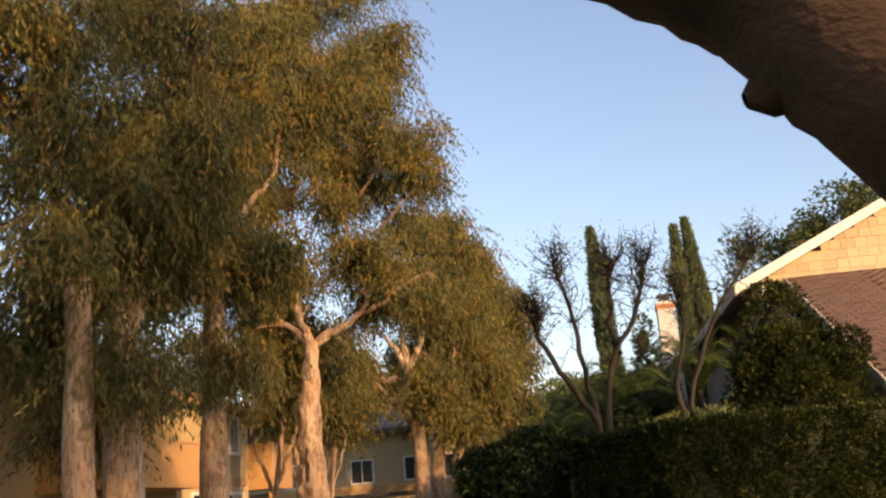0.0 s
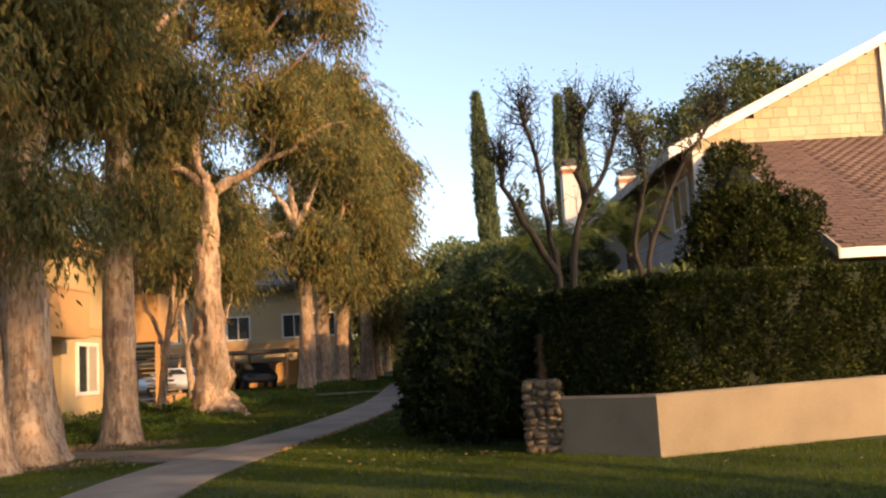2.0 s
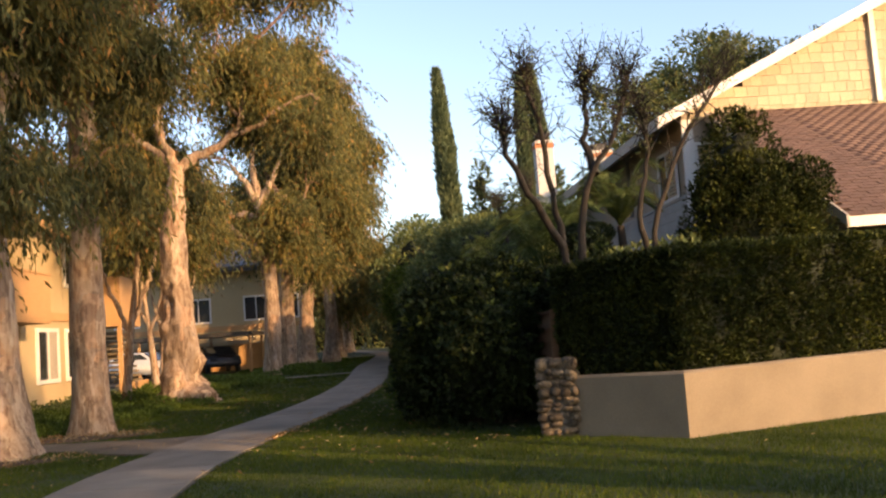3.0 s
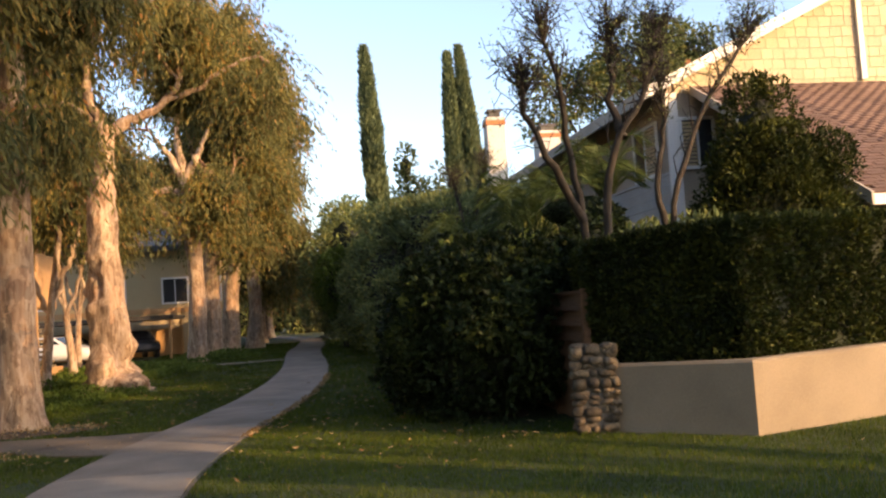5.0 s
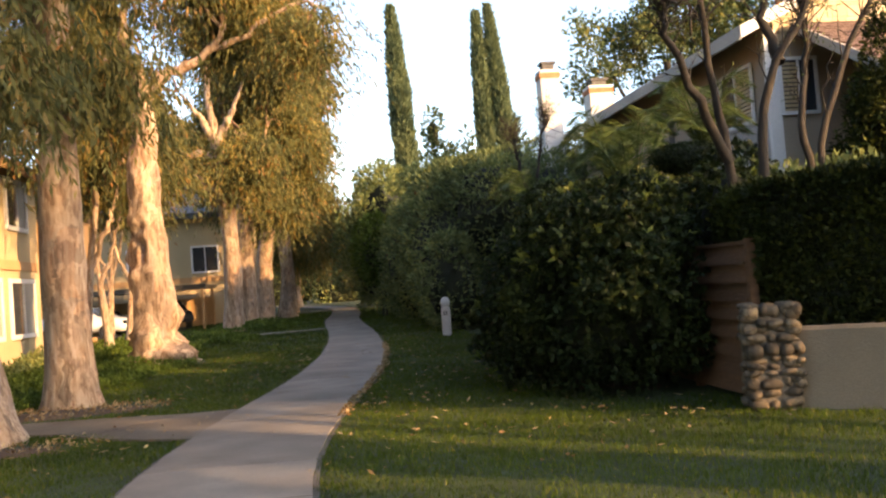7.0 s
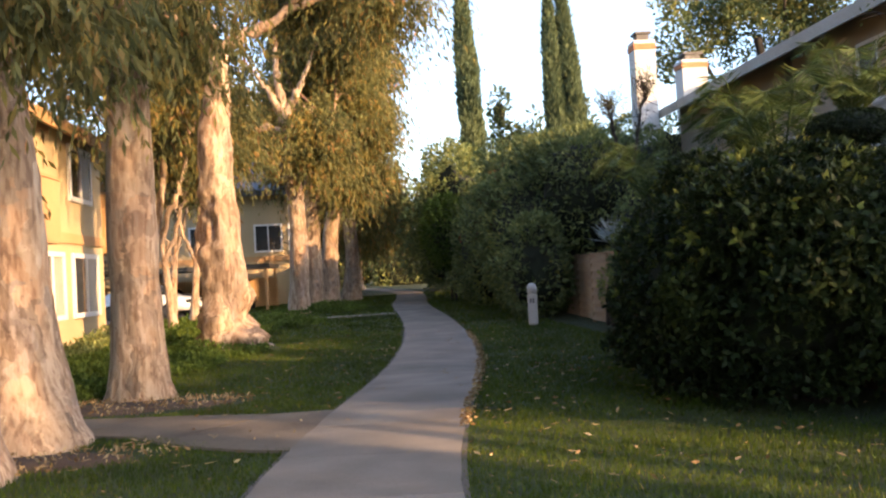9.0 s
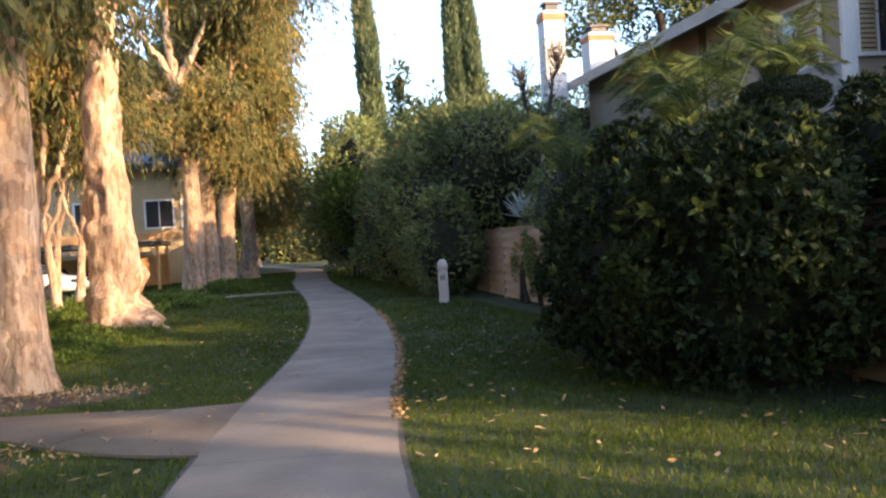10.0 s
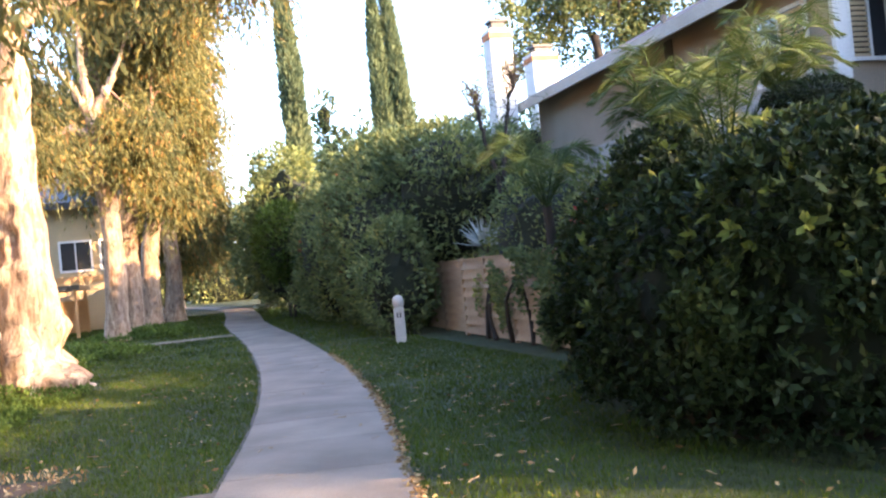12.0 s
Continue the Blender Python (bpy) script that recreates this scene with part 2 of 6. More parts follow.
def thing(name, x, y, z, label, category, group="", kind=""):
    ob = new(name)
    ob.location = (x, y, z)
    ob.empty_display_size = 0.2
    return tagged(ob, label, category, group, kind)


def poly_mesh(name, V, F):
    """A mesh from arrays of corners and of faces with one count of corners."""
    V, F = np.asarray(V, np.float32), np.asarray(F, np.int32)
    me = bpy.data.meshes.new(name)
    me.vertices.add(len(V))
    me.vertices.foreach_set("co", V.ravel())
    k = F.shape[1]
    me.loops.add(F.size)
    me.loops.foreach_set("vertex_index", F.ravel())
    me.polygons.add(len(F))
    me.polygons.foreach_set("loop_start", np.arange(0, F.size, k, dtype=np.int32))
    me.update(calc_edges=True)
    return me


def smooth(me):
    me.polygons.foreach_set("use_smooth", np.ones(len(me.polygons), bool))
    return me


def box_bm(x0, x1, y0, y1, z0, z1, bev=0.0):
    bm = bmesh.new()
    bmesh.ops.create_cube(bm, size=1)
    for v in bm.verts:
        v.co = ((x0 + x1) / 2 + v.co.x * (x1 - x0), (y0 + y1) / 2 + v.co.y * (y1 - y0), (z0 + z1) / 2 + v.co.z * (z1 - z0))
    if bev:
        bmesh.ops.bevel(bm, geom=bm.edges[:], offset=bev, segments=2, affect="EDGES")
    return bm


def box(name, x0, x1, y0, y1, z0, z1, material, parent=None, bev=0.0, label=""):
    return part(name, box_bm(x0, x1, y0, y1, z0, z1, bev), material, parent, label)


def prism(name, outline, axis, a, b, material, parent=None, label=""):
    """An outline of (u, v) corners drawn out along x (u, v = y, z), y (x, z) or z (x, y) from a to b."""
    def at(u, v, w):
        return {"x": (w, u, v), "y": (u, w, v), "z": (u, v, w)}[axis]
    bm = bmesh.new()
    lo = [bm.verts.new(at(u, v, a)) for u, v in outline]
    hi = [bm.verts.new(at(u, v, b)) for u, v in outline]
    n = len(outline)
    bm.faces.new(lo)
    bm.faces.new(hi[::-1])
    for i in range(n):
        bm.faces.new((lo[i], hi[i], hi[(i + 1) % n], lo[(i + 1) % n]))
    bmesh.ops.recalc_face_normals(bm, faces=bm.faces[:])
    return part(name, bm, material, parent, label)


def tube_arrays(points, radii, seg=10, rough=0.0, seed=0, flute=0.0):
    """A bent, tapering round form along points."""
    P = np.array(points, float)
    R = np.array(radii, float)
    rng = np.random.RandomState(seed)
    V, F = [], []
    up = np.array((0.3, 0.9, 0.1))
    for i, p in enumerate(P):
        d = P[min(i + 1, len(P) - 1)] - P[max(i - 1, 0)]
        d /= np.linalg.norm(d) + 1e-9
        u = np.cross(d, up)
        u /= np.linalg.norm(u) + 1e-9
        w = np.cross(d, u)
        for k in range(seg):
            a = 2 * math.pi * k / seg
            r = R[i] * (1 + flute * math.sin(3 * a + i * 0.35) + rough * rng.uniform(-1, 1))
            V.append(p + r * (math.cos(a) * u + math.sin(a) * w))
    for i in range(len(P) - 1):
        for k in range(seg):
            a, b = i * seg + k, i * seg + (k + 1) % seg
            F.append((a, b, b + seg, a + seg))
    return np.array(V), np.array(F)


def joined(pieces):
    V, F, o = [], [], 0
    for v, f in pieces:
        V.append(v)
        F.append(f + o)
        o += len(v)
    return np.concatenate(V), np.concatenate(F)


def curve_pts(knots, n):
    """A smooth line through knots (Catmull-Rom)."""
    K = [np.array(k, float) for k in knots]
    K = [2 * K[0] - K[1]] + K + [2 * K[-1] - K[-2]]
    out = []
    segs = len(K) - 3
    for s in range(n):
        x = s / (n - 1) * segs
        i = min(int(x), segs - 1)
        t = x - i
        a, b, c, d = K[i:i + 4]
        out.append(0.5 * (2 * b + (c - a) * t + (2 * a - 5 * b + 4 * c - d) * t ** 2 + (3 * b - a - 3 * c + d) * t ** 3))
    return np.array(out)


def unit(A):
    return A / (np.linalg.norm(A, axis=-1, keepdims=True) + 1e-9)


def leaf_arrays(P, D, L, W, rng, fold=0.25):
    """Leaves from their stalks P along D: four corners each, folded along the rib."""
    n = len(P)
    D = unit(D)
    S = unit(np.cross(D, rng.normal(size=(n, 3))))
    N = np.cross(S, D)
    L, W = np.broadcast_to(L, n)[:, None], np.broadcast_to(W, n)[:, None]
    mid = P + D * L * 0.45 + N * W * fold
    V = np.stack((P, mid + S * W / 2, P + D * L, mid - S * W / 2), 1).reshape(-1, 3)
    F = np.arange(4 * n).reshape(n, 4)
    return V, F


def blob_points(lobes, n, rng, shell=0.55):
    """Points in the outer shells of ellipsoids, with their outward ways."""
    wts = np.array([(l[3] * l[4] + l[3] * l[5] + l[4] * l[5]) for l in lobes])
    pick = rng.choice(len(lobes), n, p=wts / wts.sum())
    A = np.array(lobes)[pick]
    d = unit(rng.normal(size=(n, 3)))
    r = (shell + (1.06 - shell) * rng.rand(n) ** 0.55)[:, None]
    return A[:, :3] + d * r * A[:, 3:6], unit(d / A[:, 3:6])


def clumped(P, size, keep, seed=0.0):
    """True where a soft noise lets foliage stand: leaves gaps."""
    return np.array([noise.noise(Vector(p) * size + Vector((seed, seed, 0))) > keep for p in P])


def lumpy(lobes, k, seed, size=(0.26, 0.44)):
    """The lobes with k smaller ones budding from the outside of each."""
    rng = np.random.RandomState(seed)
    out = list(lobes)
    for x, y, z, a, b, c in lobes:
        for d in unit(rng.normal(size=(k, 3)) + np.array((0, 0, 0.25))):
            q = rng.uniform(*size)
            m = (a + b + c) / 3 * q
            out.append((x + d[0] * a * 0.88, y + d[1] * b * 0.88, z + d[2] * c * 0.88, m * rng.uniform(0.9, 1.3), m * rng.uniform(0.9, 1.3), m * rng.uniform(0.7, 1.0)))
    return out


def core_mesh(name, lobes, shrink, lump=0.25, level=3):
    """The shade inside a foliage mass as a near-black solid: lumpy forms joined."""
    bm = bmesh.new()
    for i, (x, y, z, a, b, c) in enumerate(lobes):
        r = bmesh.ops.create_icosphere(bm, subdivisions=level if i < 8 else 2, radius=1)
        for v in r["verts"]:
            k = shrink * (1 + lump * noise.noise(v.co * 2.3 + Vector((x, y, z))))
            v.co = Vector((x + v.co.x * a * k, y + v.co.y * b * k, max(z + v.co.z * c * k, 0.02)))
    me = bpy.data.meshes.new(name)
    bm.to_mesh(me)
    bm.free()
    return me


def ground_z(y):
    s = max(0.0, y - 31.0)
    return 0.013 * s * s / (s + 6.0) if s < 140 else 0.013 * 140


def make_bush(name, lobes, n, length, width, material, label, category="bush", core=0.8, seed=1, droop=0.0, stems=True, gaps=-0.5, buds=0, whorl=0):
    rng = np.random.RandomState(seed)
    x = sum(l[0] for l in lobes) / len(lobes)
    y = sum(l[1] for l in lobes) / len(lobes)
    ob = thing(name, x, y, ground_z(y), label, category)
    o = np.array((x, y, ground_z(y)))
    base = lobes
    lobes = lumpy(lobes, buds, seed) if buds else lobes
    P, D = blob_points(lobes, n // whorl if whorl else n, rng, 0.72 if buds else 0.55)
    ok = P[:, 2] > ground_z(y) + 0.05
    if buds and not whorl:
        ok &= np.array([noise.noise(Vector(p) * (1.5 / max(0.6, length * 5))) for p in P]) > -0.3
    if not core or core < 0.55:
        ok &= clumped(P, 1.1, gaps, seed)
    P, D = P[ok], D[ok]
    if whorl:
        # leaves in rosettes at the shoot tips, sparse low down, paler young ones above
        h = P[:, 2] - ground_z(y)
        keep = rng.rand(len(P)) < np.clip(0.35 + h / 1.7, 0.35, 1.0)
        P, D, h = P[keep], unit(D[keep] + np.array((0, 0, 0.5))), h[keep]
        young = rng.rand(len(P)) < np.clip((h - 0.7) * 0.035, 0, 0.085)
        N = len(P)
        P2, D2 = np.repeat(P, whorl, 0), np.repeat(D, whorl, 0)
        side = unit(np.cross(D2, rng.normal(size=D2.shape)))
        D2 = unit(D2 * rng.uniform(0.15, 0.9, (len(D2), 1)) + side)
        P2 = P2 - np.repeat(D, whorl, 0) * rng.uniform(0, 0.07, (len(P2), 1))
        Y = np.repeat(young, whorl)
        L = length * rng.uniform(0.65, 1.3, len(P2)) * np.where(Y, 1.1, 1.0)
        V, F = leaf_arrays(P2[Y] - o, D2[Y] + np.repeat(D, whorl, 0)[Y] * 0.6, L[Y], L[Y] * width / length, rng)
        put("young_leaves", poly_mesh("young_leaves", V, F), NEWLEAF, ob, "pale green young leaves")
        P, D = P2[~Y], D2[~Y]
    D = unit(D * (1.6 if whorl else 0.7) + rng.normal(size=P.shape) * 0.55 + np.array((0, 0, 0.25 - droop)))
    L = length * rng.uniform(0.6, 1.25, len(P))
    V, F = leaf_arrays(P, D, L, L * width / length, rng)
    put("foliage", poly_mesh("foliage", V - o, F), material, ob)
    # near-black filler for the shade between the leaves
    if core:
        me = core_mesh("shade_core", [(a - o[0], b - o[1], c - o[2], d, e, f) for a, b, c, d, e, f in base], core)
        put("shade_core", me, CORE, ob)
    if stems:
        pieces = []
        for l in base:
            for k in range(2):
                q = np.array((l[0] + rng.uniform(-0.4, 0.4) * l[3], l[1] + rng.uniform(-0.4, 0.4) * l[4], 0)) - o
                q[2] = 0
                top = np.array(l[:3]) - o + np.array((0, 0, 0.4 * l[5]))
                V, F = tube_arrays(curve_pts([q, (q + top) / 2 + rng.uniform(-0.2, 0.2, 3), top], 5), np.linspace(0.06, 0.02, 5), 6)
                put("stem", smooth(poly_mesh("stem", V, F)), DARKBARK, ob)
    return ob


# ---- ground, path ----
xs = np.concatenate((np.linspace(-400, -20, 12), np.linspace(-14, 18, 30), np.linspace(26, 400, 12)))
ys = np.concatenate((np.linspace(-200, -8, 8), np.linspace(-4, 90, 70), np.linspace(100, 700, 14)))
GV = [(x, y, ground_z(y) + (0.03 * noise.noise(Vector((x * 0.5, y * 0.5, 0))) if -12 < x < 16 and 0 < y < 60 else 0) - 0.015) for y in ys for x in xs]
nx = len(xs)
GF = [(j * nx + i, j * nx + i + 1, (j + 1) * nx + i + 1, (j + 1) * nx + i) for j in range(len(ys) - 1) for i in range(nx - 1)]
ground = put("ground", smooth(poly_mesh("ground", GV, GF)), GROUND)
tagged(ground, "green mown lawn on gently rising ground", "lawn", kind="structure")

PATH_MID = curve_pts([(-0.2, -16.0, 0), (-0.9, -6.0, 0), (-1.3, 4.0, 0), (-1.42, 9.0, 0), (-1.42, 12.5, 0), (-1.0, 16.2, 0), (-0.40, 19.8, 0), (0.0, 22.8, 0), (0.40, 27.0, 0), (0.67, 31.8, 0), (0.85, 37.5, 0), (0.86, 43.0, 0), (0.98, 49.0, 0), (1.52, 58.0, 0), (1.5, 66.0, 0), (-0.5, 76.0, 0), (-6, 92, 0)], 200)


def ribbon_at(line, s):
    """The point and the way at length s along a line."""
    seg = np.linalg.norm(np.diff(line, axis=0), axis=1)
    cum = np.concatenate(((0,), np.cumsum(seg)))
    s = min(max(s, 0), cum[-1] - 1e-4)
    i = int(np.searchsorted(cum, s, side="right") - 1)
    t = (s - cum[i]) / seg[i]
    p = line[i] + (line[i + 1] - line[i]) * t
    d = (line[min(i + 2, len(line) - 1)] - line[max(i - 1, 0)])
    d = d / np.linalg.norm(d)
    return p, d, cum[-1]


def concrete_path(name, line, half, slab_len, label, top=0.022, flare=None, material=CONCRETE):
    """A path of cast slabs with open joints over a dark bed."""
    total = ribbon_at(line, 0)[2]
    bed_v, bed_f = [], []
    n = int(total / 0.6)
    for i in range(n + 1):
        p, d, _ = ribbon_at(line, total * i / n)
        a = np.array((-d[1], d[0], 0))
        w = half + 0.05 + (flare(total * i / n) if flare else 0)
        for sgn in (1, -1):
            q = p + a * w * sgn
            bed_v.append((q[0], q[1], ground_z(q[1]) + top - 0.014))
        if i:
            k = 2 * i
            bed_f.append((k - 2, k - 1, k + 1, k))
    base = put(name, poly_mesh(name, bed_v, bed_f), JOINT)
    tagged(base, label, "path", kind="structure")
    k = 0
    s = 0.0
    while s < total - 0.3:
        e = min(s + slab_len, total)
        bm = bmesh.new()
        rows = []
        m = 4
        for i in range(m + 1):
            ss = s + 0.007 + (e - s - 0.014) * i / m
            p, d, _ = ribbon_at(line, ss)
            a = np.array((-d[1], d[0], 0))
            w = half + (flare(ss) if flare else 0) + 0.02 * noise.noise(Vector((ss * 1.7, half * 9, 2)))
            row = []
            for u, dz in ((1.0, -0.03), (1.0, 0.0), (0.3, 0.004), (-0.3, 0.004), (-1.0, 0.0), (-1.0, -0.03)):
                q = p + a * w * u
                row.append(bm.verts.new((q[0], q[1], ground_z(q[1]) + top + dz + 0.004 * noise.noise(Vector((k * 3.1, 0, 0))))))
            rows.append(row)
        for i in range(m):
            for j in range(5):
                bm.faces.new((rows[i][j], rows[i][j + 1], rows[i + 1][j + 1], rows[i + 1][j]))
        bm.faces.new(rows[0][::-1])
        bm.faces.new(rows[-1])
        bmesh.ops.recalc_face_normals(bm, faces=bm.faces[:])
        part("slab", bm, material, base)
        s, k = e, k + 1
    return base


def branch_flare(s):
    return 0.72 * math.exp(-(s / 1.7) ** 2)


concrete_path("path", PATH_MID, 0.78, 1.6, "pale gray concrete garden path winding through the lawn")
BRANCH = curve_pts([(-1.45, 16.0, 0), (-2.5, 16.35, 0), (-3.5, 16.95, 0), (-5.0, 17.45, 0), (-8.0, 18.6, 0), (-13, 21.0, 0)], 40)
concrete_path("side_path", BRANCH, 0.56, 1.5, "worn concrete side path joining the garden path", 0.017, branch_flare, WORNCONCRETE)
BRANCH2 = curve_pts([(0.3, 41.5, 0), (-3.0, 41.2, 0), (-7.0, 41.6, 0)], 20)
concrete_path("side_path", BRANCH2, 0.5, 1.5, "narrow concrete side path between the lawn beds", 0.017)


def soil_patch(cx, cy, a, b, seed):
    bm = bmesh.new()
    mid = bm.verts.new((0, 0, 0.022))
    ring = []
    for k in range(40):
        t = 2 * math.pi * k / 40
        r = 1 + 0.28 * noise.noise(Vector((math.cos(t) * 1.6 + seed, math.sin(t) * 1.6, seed)))
        ring.append(bm.verts.new((a * r * math.cos(t), b * r * math.sin(t), -0.03)))
    for k in range(40):
        bm.faces.new((mid, ring[k], ring[(k + 1) % 40]))
    ob = part("soil_patch", bm, SOIL)
    ob.location = (cx, cy, ground_z(cy))
    return tagged(ob, "bare brown mulch soil strewn with bark litter", "soil", kind="structure")


soil_patch(-4.9, 15.3, 1.7, 0.55, 1.0)
soil_patch(-4.5, 19.0, 1.9, 1.0, 2.0)
soil_patch(-4.5, 28.4, 1.5, 0.9, 3.0)
soil_patch(3.45, 17.3, 1.1, 2.5, 4.0)

# ---- low wall, pillar, hedge, fence ----
def low_wall():
    """Cream garden wall that turns a corner, with a rounded coping edge."""
    ob = thing("garden_wall", 5.4, 11.8, 0, "low cream stucco garden wall with a blunt corner beside the lawn", "wall")
    outer = [(4.22, 12.98), (5.39, 11.74), (13.6, 14.65)]
    inner = [(4.40, 13.16), (5.46, 12.03), (13.5, 14.9)]
    for nm, i in (("wall_run", 0), ("wall_run", 1)):
        bm = bmesh.new()
        n = 14
        rows = []
        for k in range(n + 1):
            t = k / n
            o = Vector((*outer[i], 0)).lerp(Vector((*outer[i + 1], 0)), t) - Vector((5.4, 11.8, 0))
            q = Vector((*inner[i], 0)).lerp(Vector((*inner[i + 1], 0)), t) - Vector((5.4, 11.8, 0))
            h = (0.80 + 0.02 * t if i == 0 else 0.82 + 0.05 * t) + 0.006 * noise.noise(Vector((k * 0.9, i, 0)))
            row = [o + Vector((0, 0, -0.05)), o + Vector((0, 0, h - 0.03)), o.lerp(q, 0.12) + Vector((0, 0, h)), o.lerp(q, 0.88) + Vector((0, 0, h)), q + Vector((0, 0, h - 0.03)), q + Vector((0, 0, -0.05))]
            rows.append([bm.verts.new(v) for v in row])
        for k in range(n):
            for j in range(5):
                bm.faces.new((rows[k][j], rows[k][j + 1], rows[k + 1][j + 1], rows[k + 1][j]))
        bm.faces.new(rows[0])
        bm.faces.new(rows[-1])
        bmesh.ops.recalc_face_normals(bm, faces=bm.faces[:])
        part(nm, bm, STUCCO, ob)
    return ob


low_wall()


def stone_mesh(seed):
    rng = random.Random(seed)
    bm = bmesh.new()
    bmesh.ops.create_icosphere(bm, subdivisions=2, radius=0.5)
    for v in bm.verts:
        n = 1 + 0.22 * noise.noise(v.co * 2.2 + Vector((seed * 3.7, 0, 0)))
        v.co = v.co * n
        for a in range(3):
            v.co[a] = max(-0.43, min(0.43, v.co[a]))
    me = bpy.data.meshes.new("stone")
    bm.to_mesh(me)
    bm.free()
    me.materials.append(STONE)
    return smooth(me)


def stone_pillar(cx, cy, half, high):
    ob = thing("stone_pillar", cx, cy, 0, "river stone pillar with dark mortar at the end of the wall", "pillar")
    ob.rotation_euler = (0, 0, radians(-20))
    box("mortar", -half + 0.05, half - 0.05, -half + 0.05, half - 0.05, -0.05, high - 0.06, MORTAR, ob, 0.03)
    kinds = [stone_mesh(s) for s in range(6)]
    rng = random.Random(5)
    for ax, sg in (("x", -1), ("y", -1), ("x", 1), ("y", 1)):
        z = 0.0
        while z < high - 0.05:
            hh = rng.uniform(0.06, 0.14)
            u = -half
            while u < half - 0.04:
                ww = min(rng.uniform(0.07, 0.24), half - u + 0.04)
                s = new("stone", kinds[rng.randrange(6)])
                s.parent = ob
                c = (sg * (half - 0.06), u + ww / 2) if ax == "x" else (u + ww / 2, sg * (half - 0.06))
                q = rng.uniform(-0.03, 0.035)
                s.location = (c[0] + (q if ax == "x" else 0), c[1] + (q if ax == "y" else 0), z + hh / 2 + rng.uniform(-0.02, 0.02))
                s.scale = (0.17, ww * 1.08, hh * 1.1) if ax == "x" else (ww * 1.08, 0.17, hh * 1.1)
                s.rotation_euler = (rng.uniform(-0.3, 0.3), rng.uniform(-0.3, 0.3), rng.uniform(-0.25, 0.25))
                u += ww
            z += hh
    for i in range(3):
        for j in range(3):
            s = new("stone", kinds[(i + 2 * j) % 6])
            s.parent = ob
            s.location = ((i - 1) * half * 0.66, (j - 1) * half * 0.66, high - 0.03 + rng.uniform(-0.03, 0.02))
            s.scale = (rng.uniform(0.18, 0.26), rng.uniform(0.18, 0.24), rng.uniform(0.09, 0.13))
            s.rotation_euler = (0, 0, rng.uniform(0, 3))
    return ob


stone_pillar(4.06, 13.22, 0.27, 1.04)


def hedge():
    """Clipped hedge behind the wall: two wings meeting at the corner."""
    ob = thing("hedge", 5.5, 12.6, 0, "clipped dark green hedge rising above the garden wall", "hedge")
    o = Vector((5.5, 12.6, 0))
    foot = [(4.18, 13.42), (5.50, 12.06), (13.5, 14.86), (13.2, 16.0), (5.9, 14.4), (4.62, 15.5)]
    tops = [2.30, 2.38, 2.62, 2.62, 2.40, 2.30]
    # the hedge's inner shade as one near-black block
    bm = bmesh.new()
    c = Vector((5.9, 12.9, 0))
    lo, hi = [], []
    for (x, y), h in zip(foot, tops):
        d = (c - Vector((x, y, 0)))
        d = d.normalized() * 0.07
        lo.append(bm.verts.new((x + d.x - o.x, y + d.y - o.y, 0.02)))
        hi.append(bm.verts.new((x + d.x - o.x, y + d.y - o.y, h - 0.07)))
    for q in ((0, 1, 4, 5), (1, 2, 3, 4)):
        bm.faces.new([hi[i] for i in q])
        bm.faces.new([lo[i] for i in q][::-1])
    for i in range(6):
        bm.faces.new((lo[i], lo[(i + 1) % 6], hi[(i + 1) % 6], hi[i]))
    part("shade_core", bm, CORE, ob)
    rng = np.random.RandomState(11)
    P, D = [], []

    def cover(a, b, ha, hb, n, nrm):
        t, v = rng.rand(n), rng.rand(n)
        xy = np.array(a)[None] * (1 - t[:, None]) + np.array(b)[None] * t[:, None]
        z = 0.25 + v * (ha + (hb - ha) * t - 0.25)
        p = np.column_stack((xy, z))
        lump = np.array([0.09 * noise.noise(Vector(q) * 2.2) + 0.05 * noise.noise(Vector(q) * 6.0) for q in p])
        p = p + np.array(nrm)[None] * (lump + rng.uniform(-0.08, 0.03, n))[:, None]
        P.append(p)
        D.append(np.tile(nrm, (n, 1)))
    cover(foot[0], foot[1], tops[0], tops[1], 13000, (-0.72, -0.69, 0))
    cover(foot[1], foot[2], tops[1], tops[2], 42000, (0.33, -0.94, 0))
    cover(foot[5], foot[0], tops[5], tops[0], 14000, (-0.98, 0.2, 0))
    for (i, j, k, l), n in (((0, 1, 4, 5), 8000), ((1, 2, 3, 4), 20000)):
        t, v = rng.rand(n)[:, None], rng.rand(n)[:, None]
        f = [np.array((*foot[m], tops[m])) for m in (i, j, k, l)]
        p = (f[0] * (1 - t) + f[1] * t) * (1 - v) + (f[3] * (1 - t) + f[2] * t) * v
        p[:, 2] += np.array([0.06 * noise.noise(Vector(q) * 2.5) for q in p]) + rng.uniform(-0.05, 0.05, n)
        P.append(p)
        D.append(np.tile((0, 0, 1.0), (n, 1)))
    P, D = np.concatenate(P), np.concatenate(D)
    D = unit(D * 0.8 + rng.normal(size=P.shape) * 0.6 + np.array((0, 0, 0.25)))
    L = rng.uniform(0.045, 0.095, len(P))
    V, F = leaf_arrays(P - np.array(o), D, L, L * 0.55, rng)
    put("foliage", poly_mesh("foliage", V, F), HEDGELEAF, ob)
    return ob


hedge()


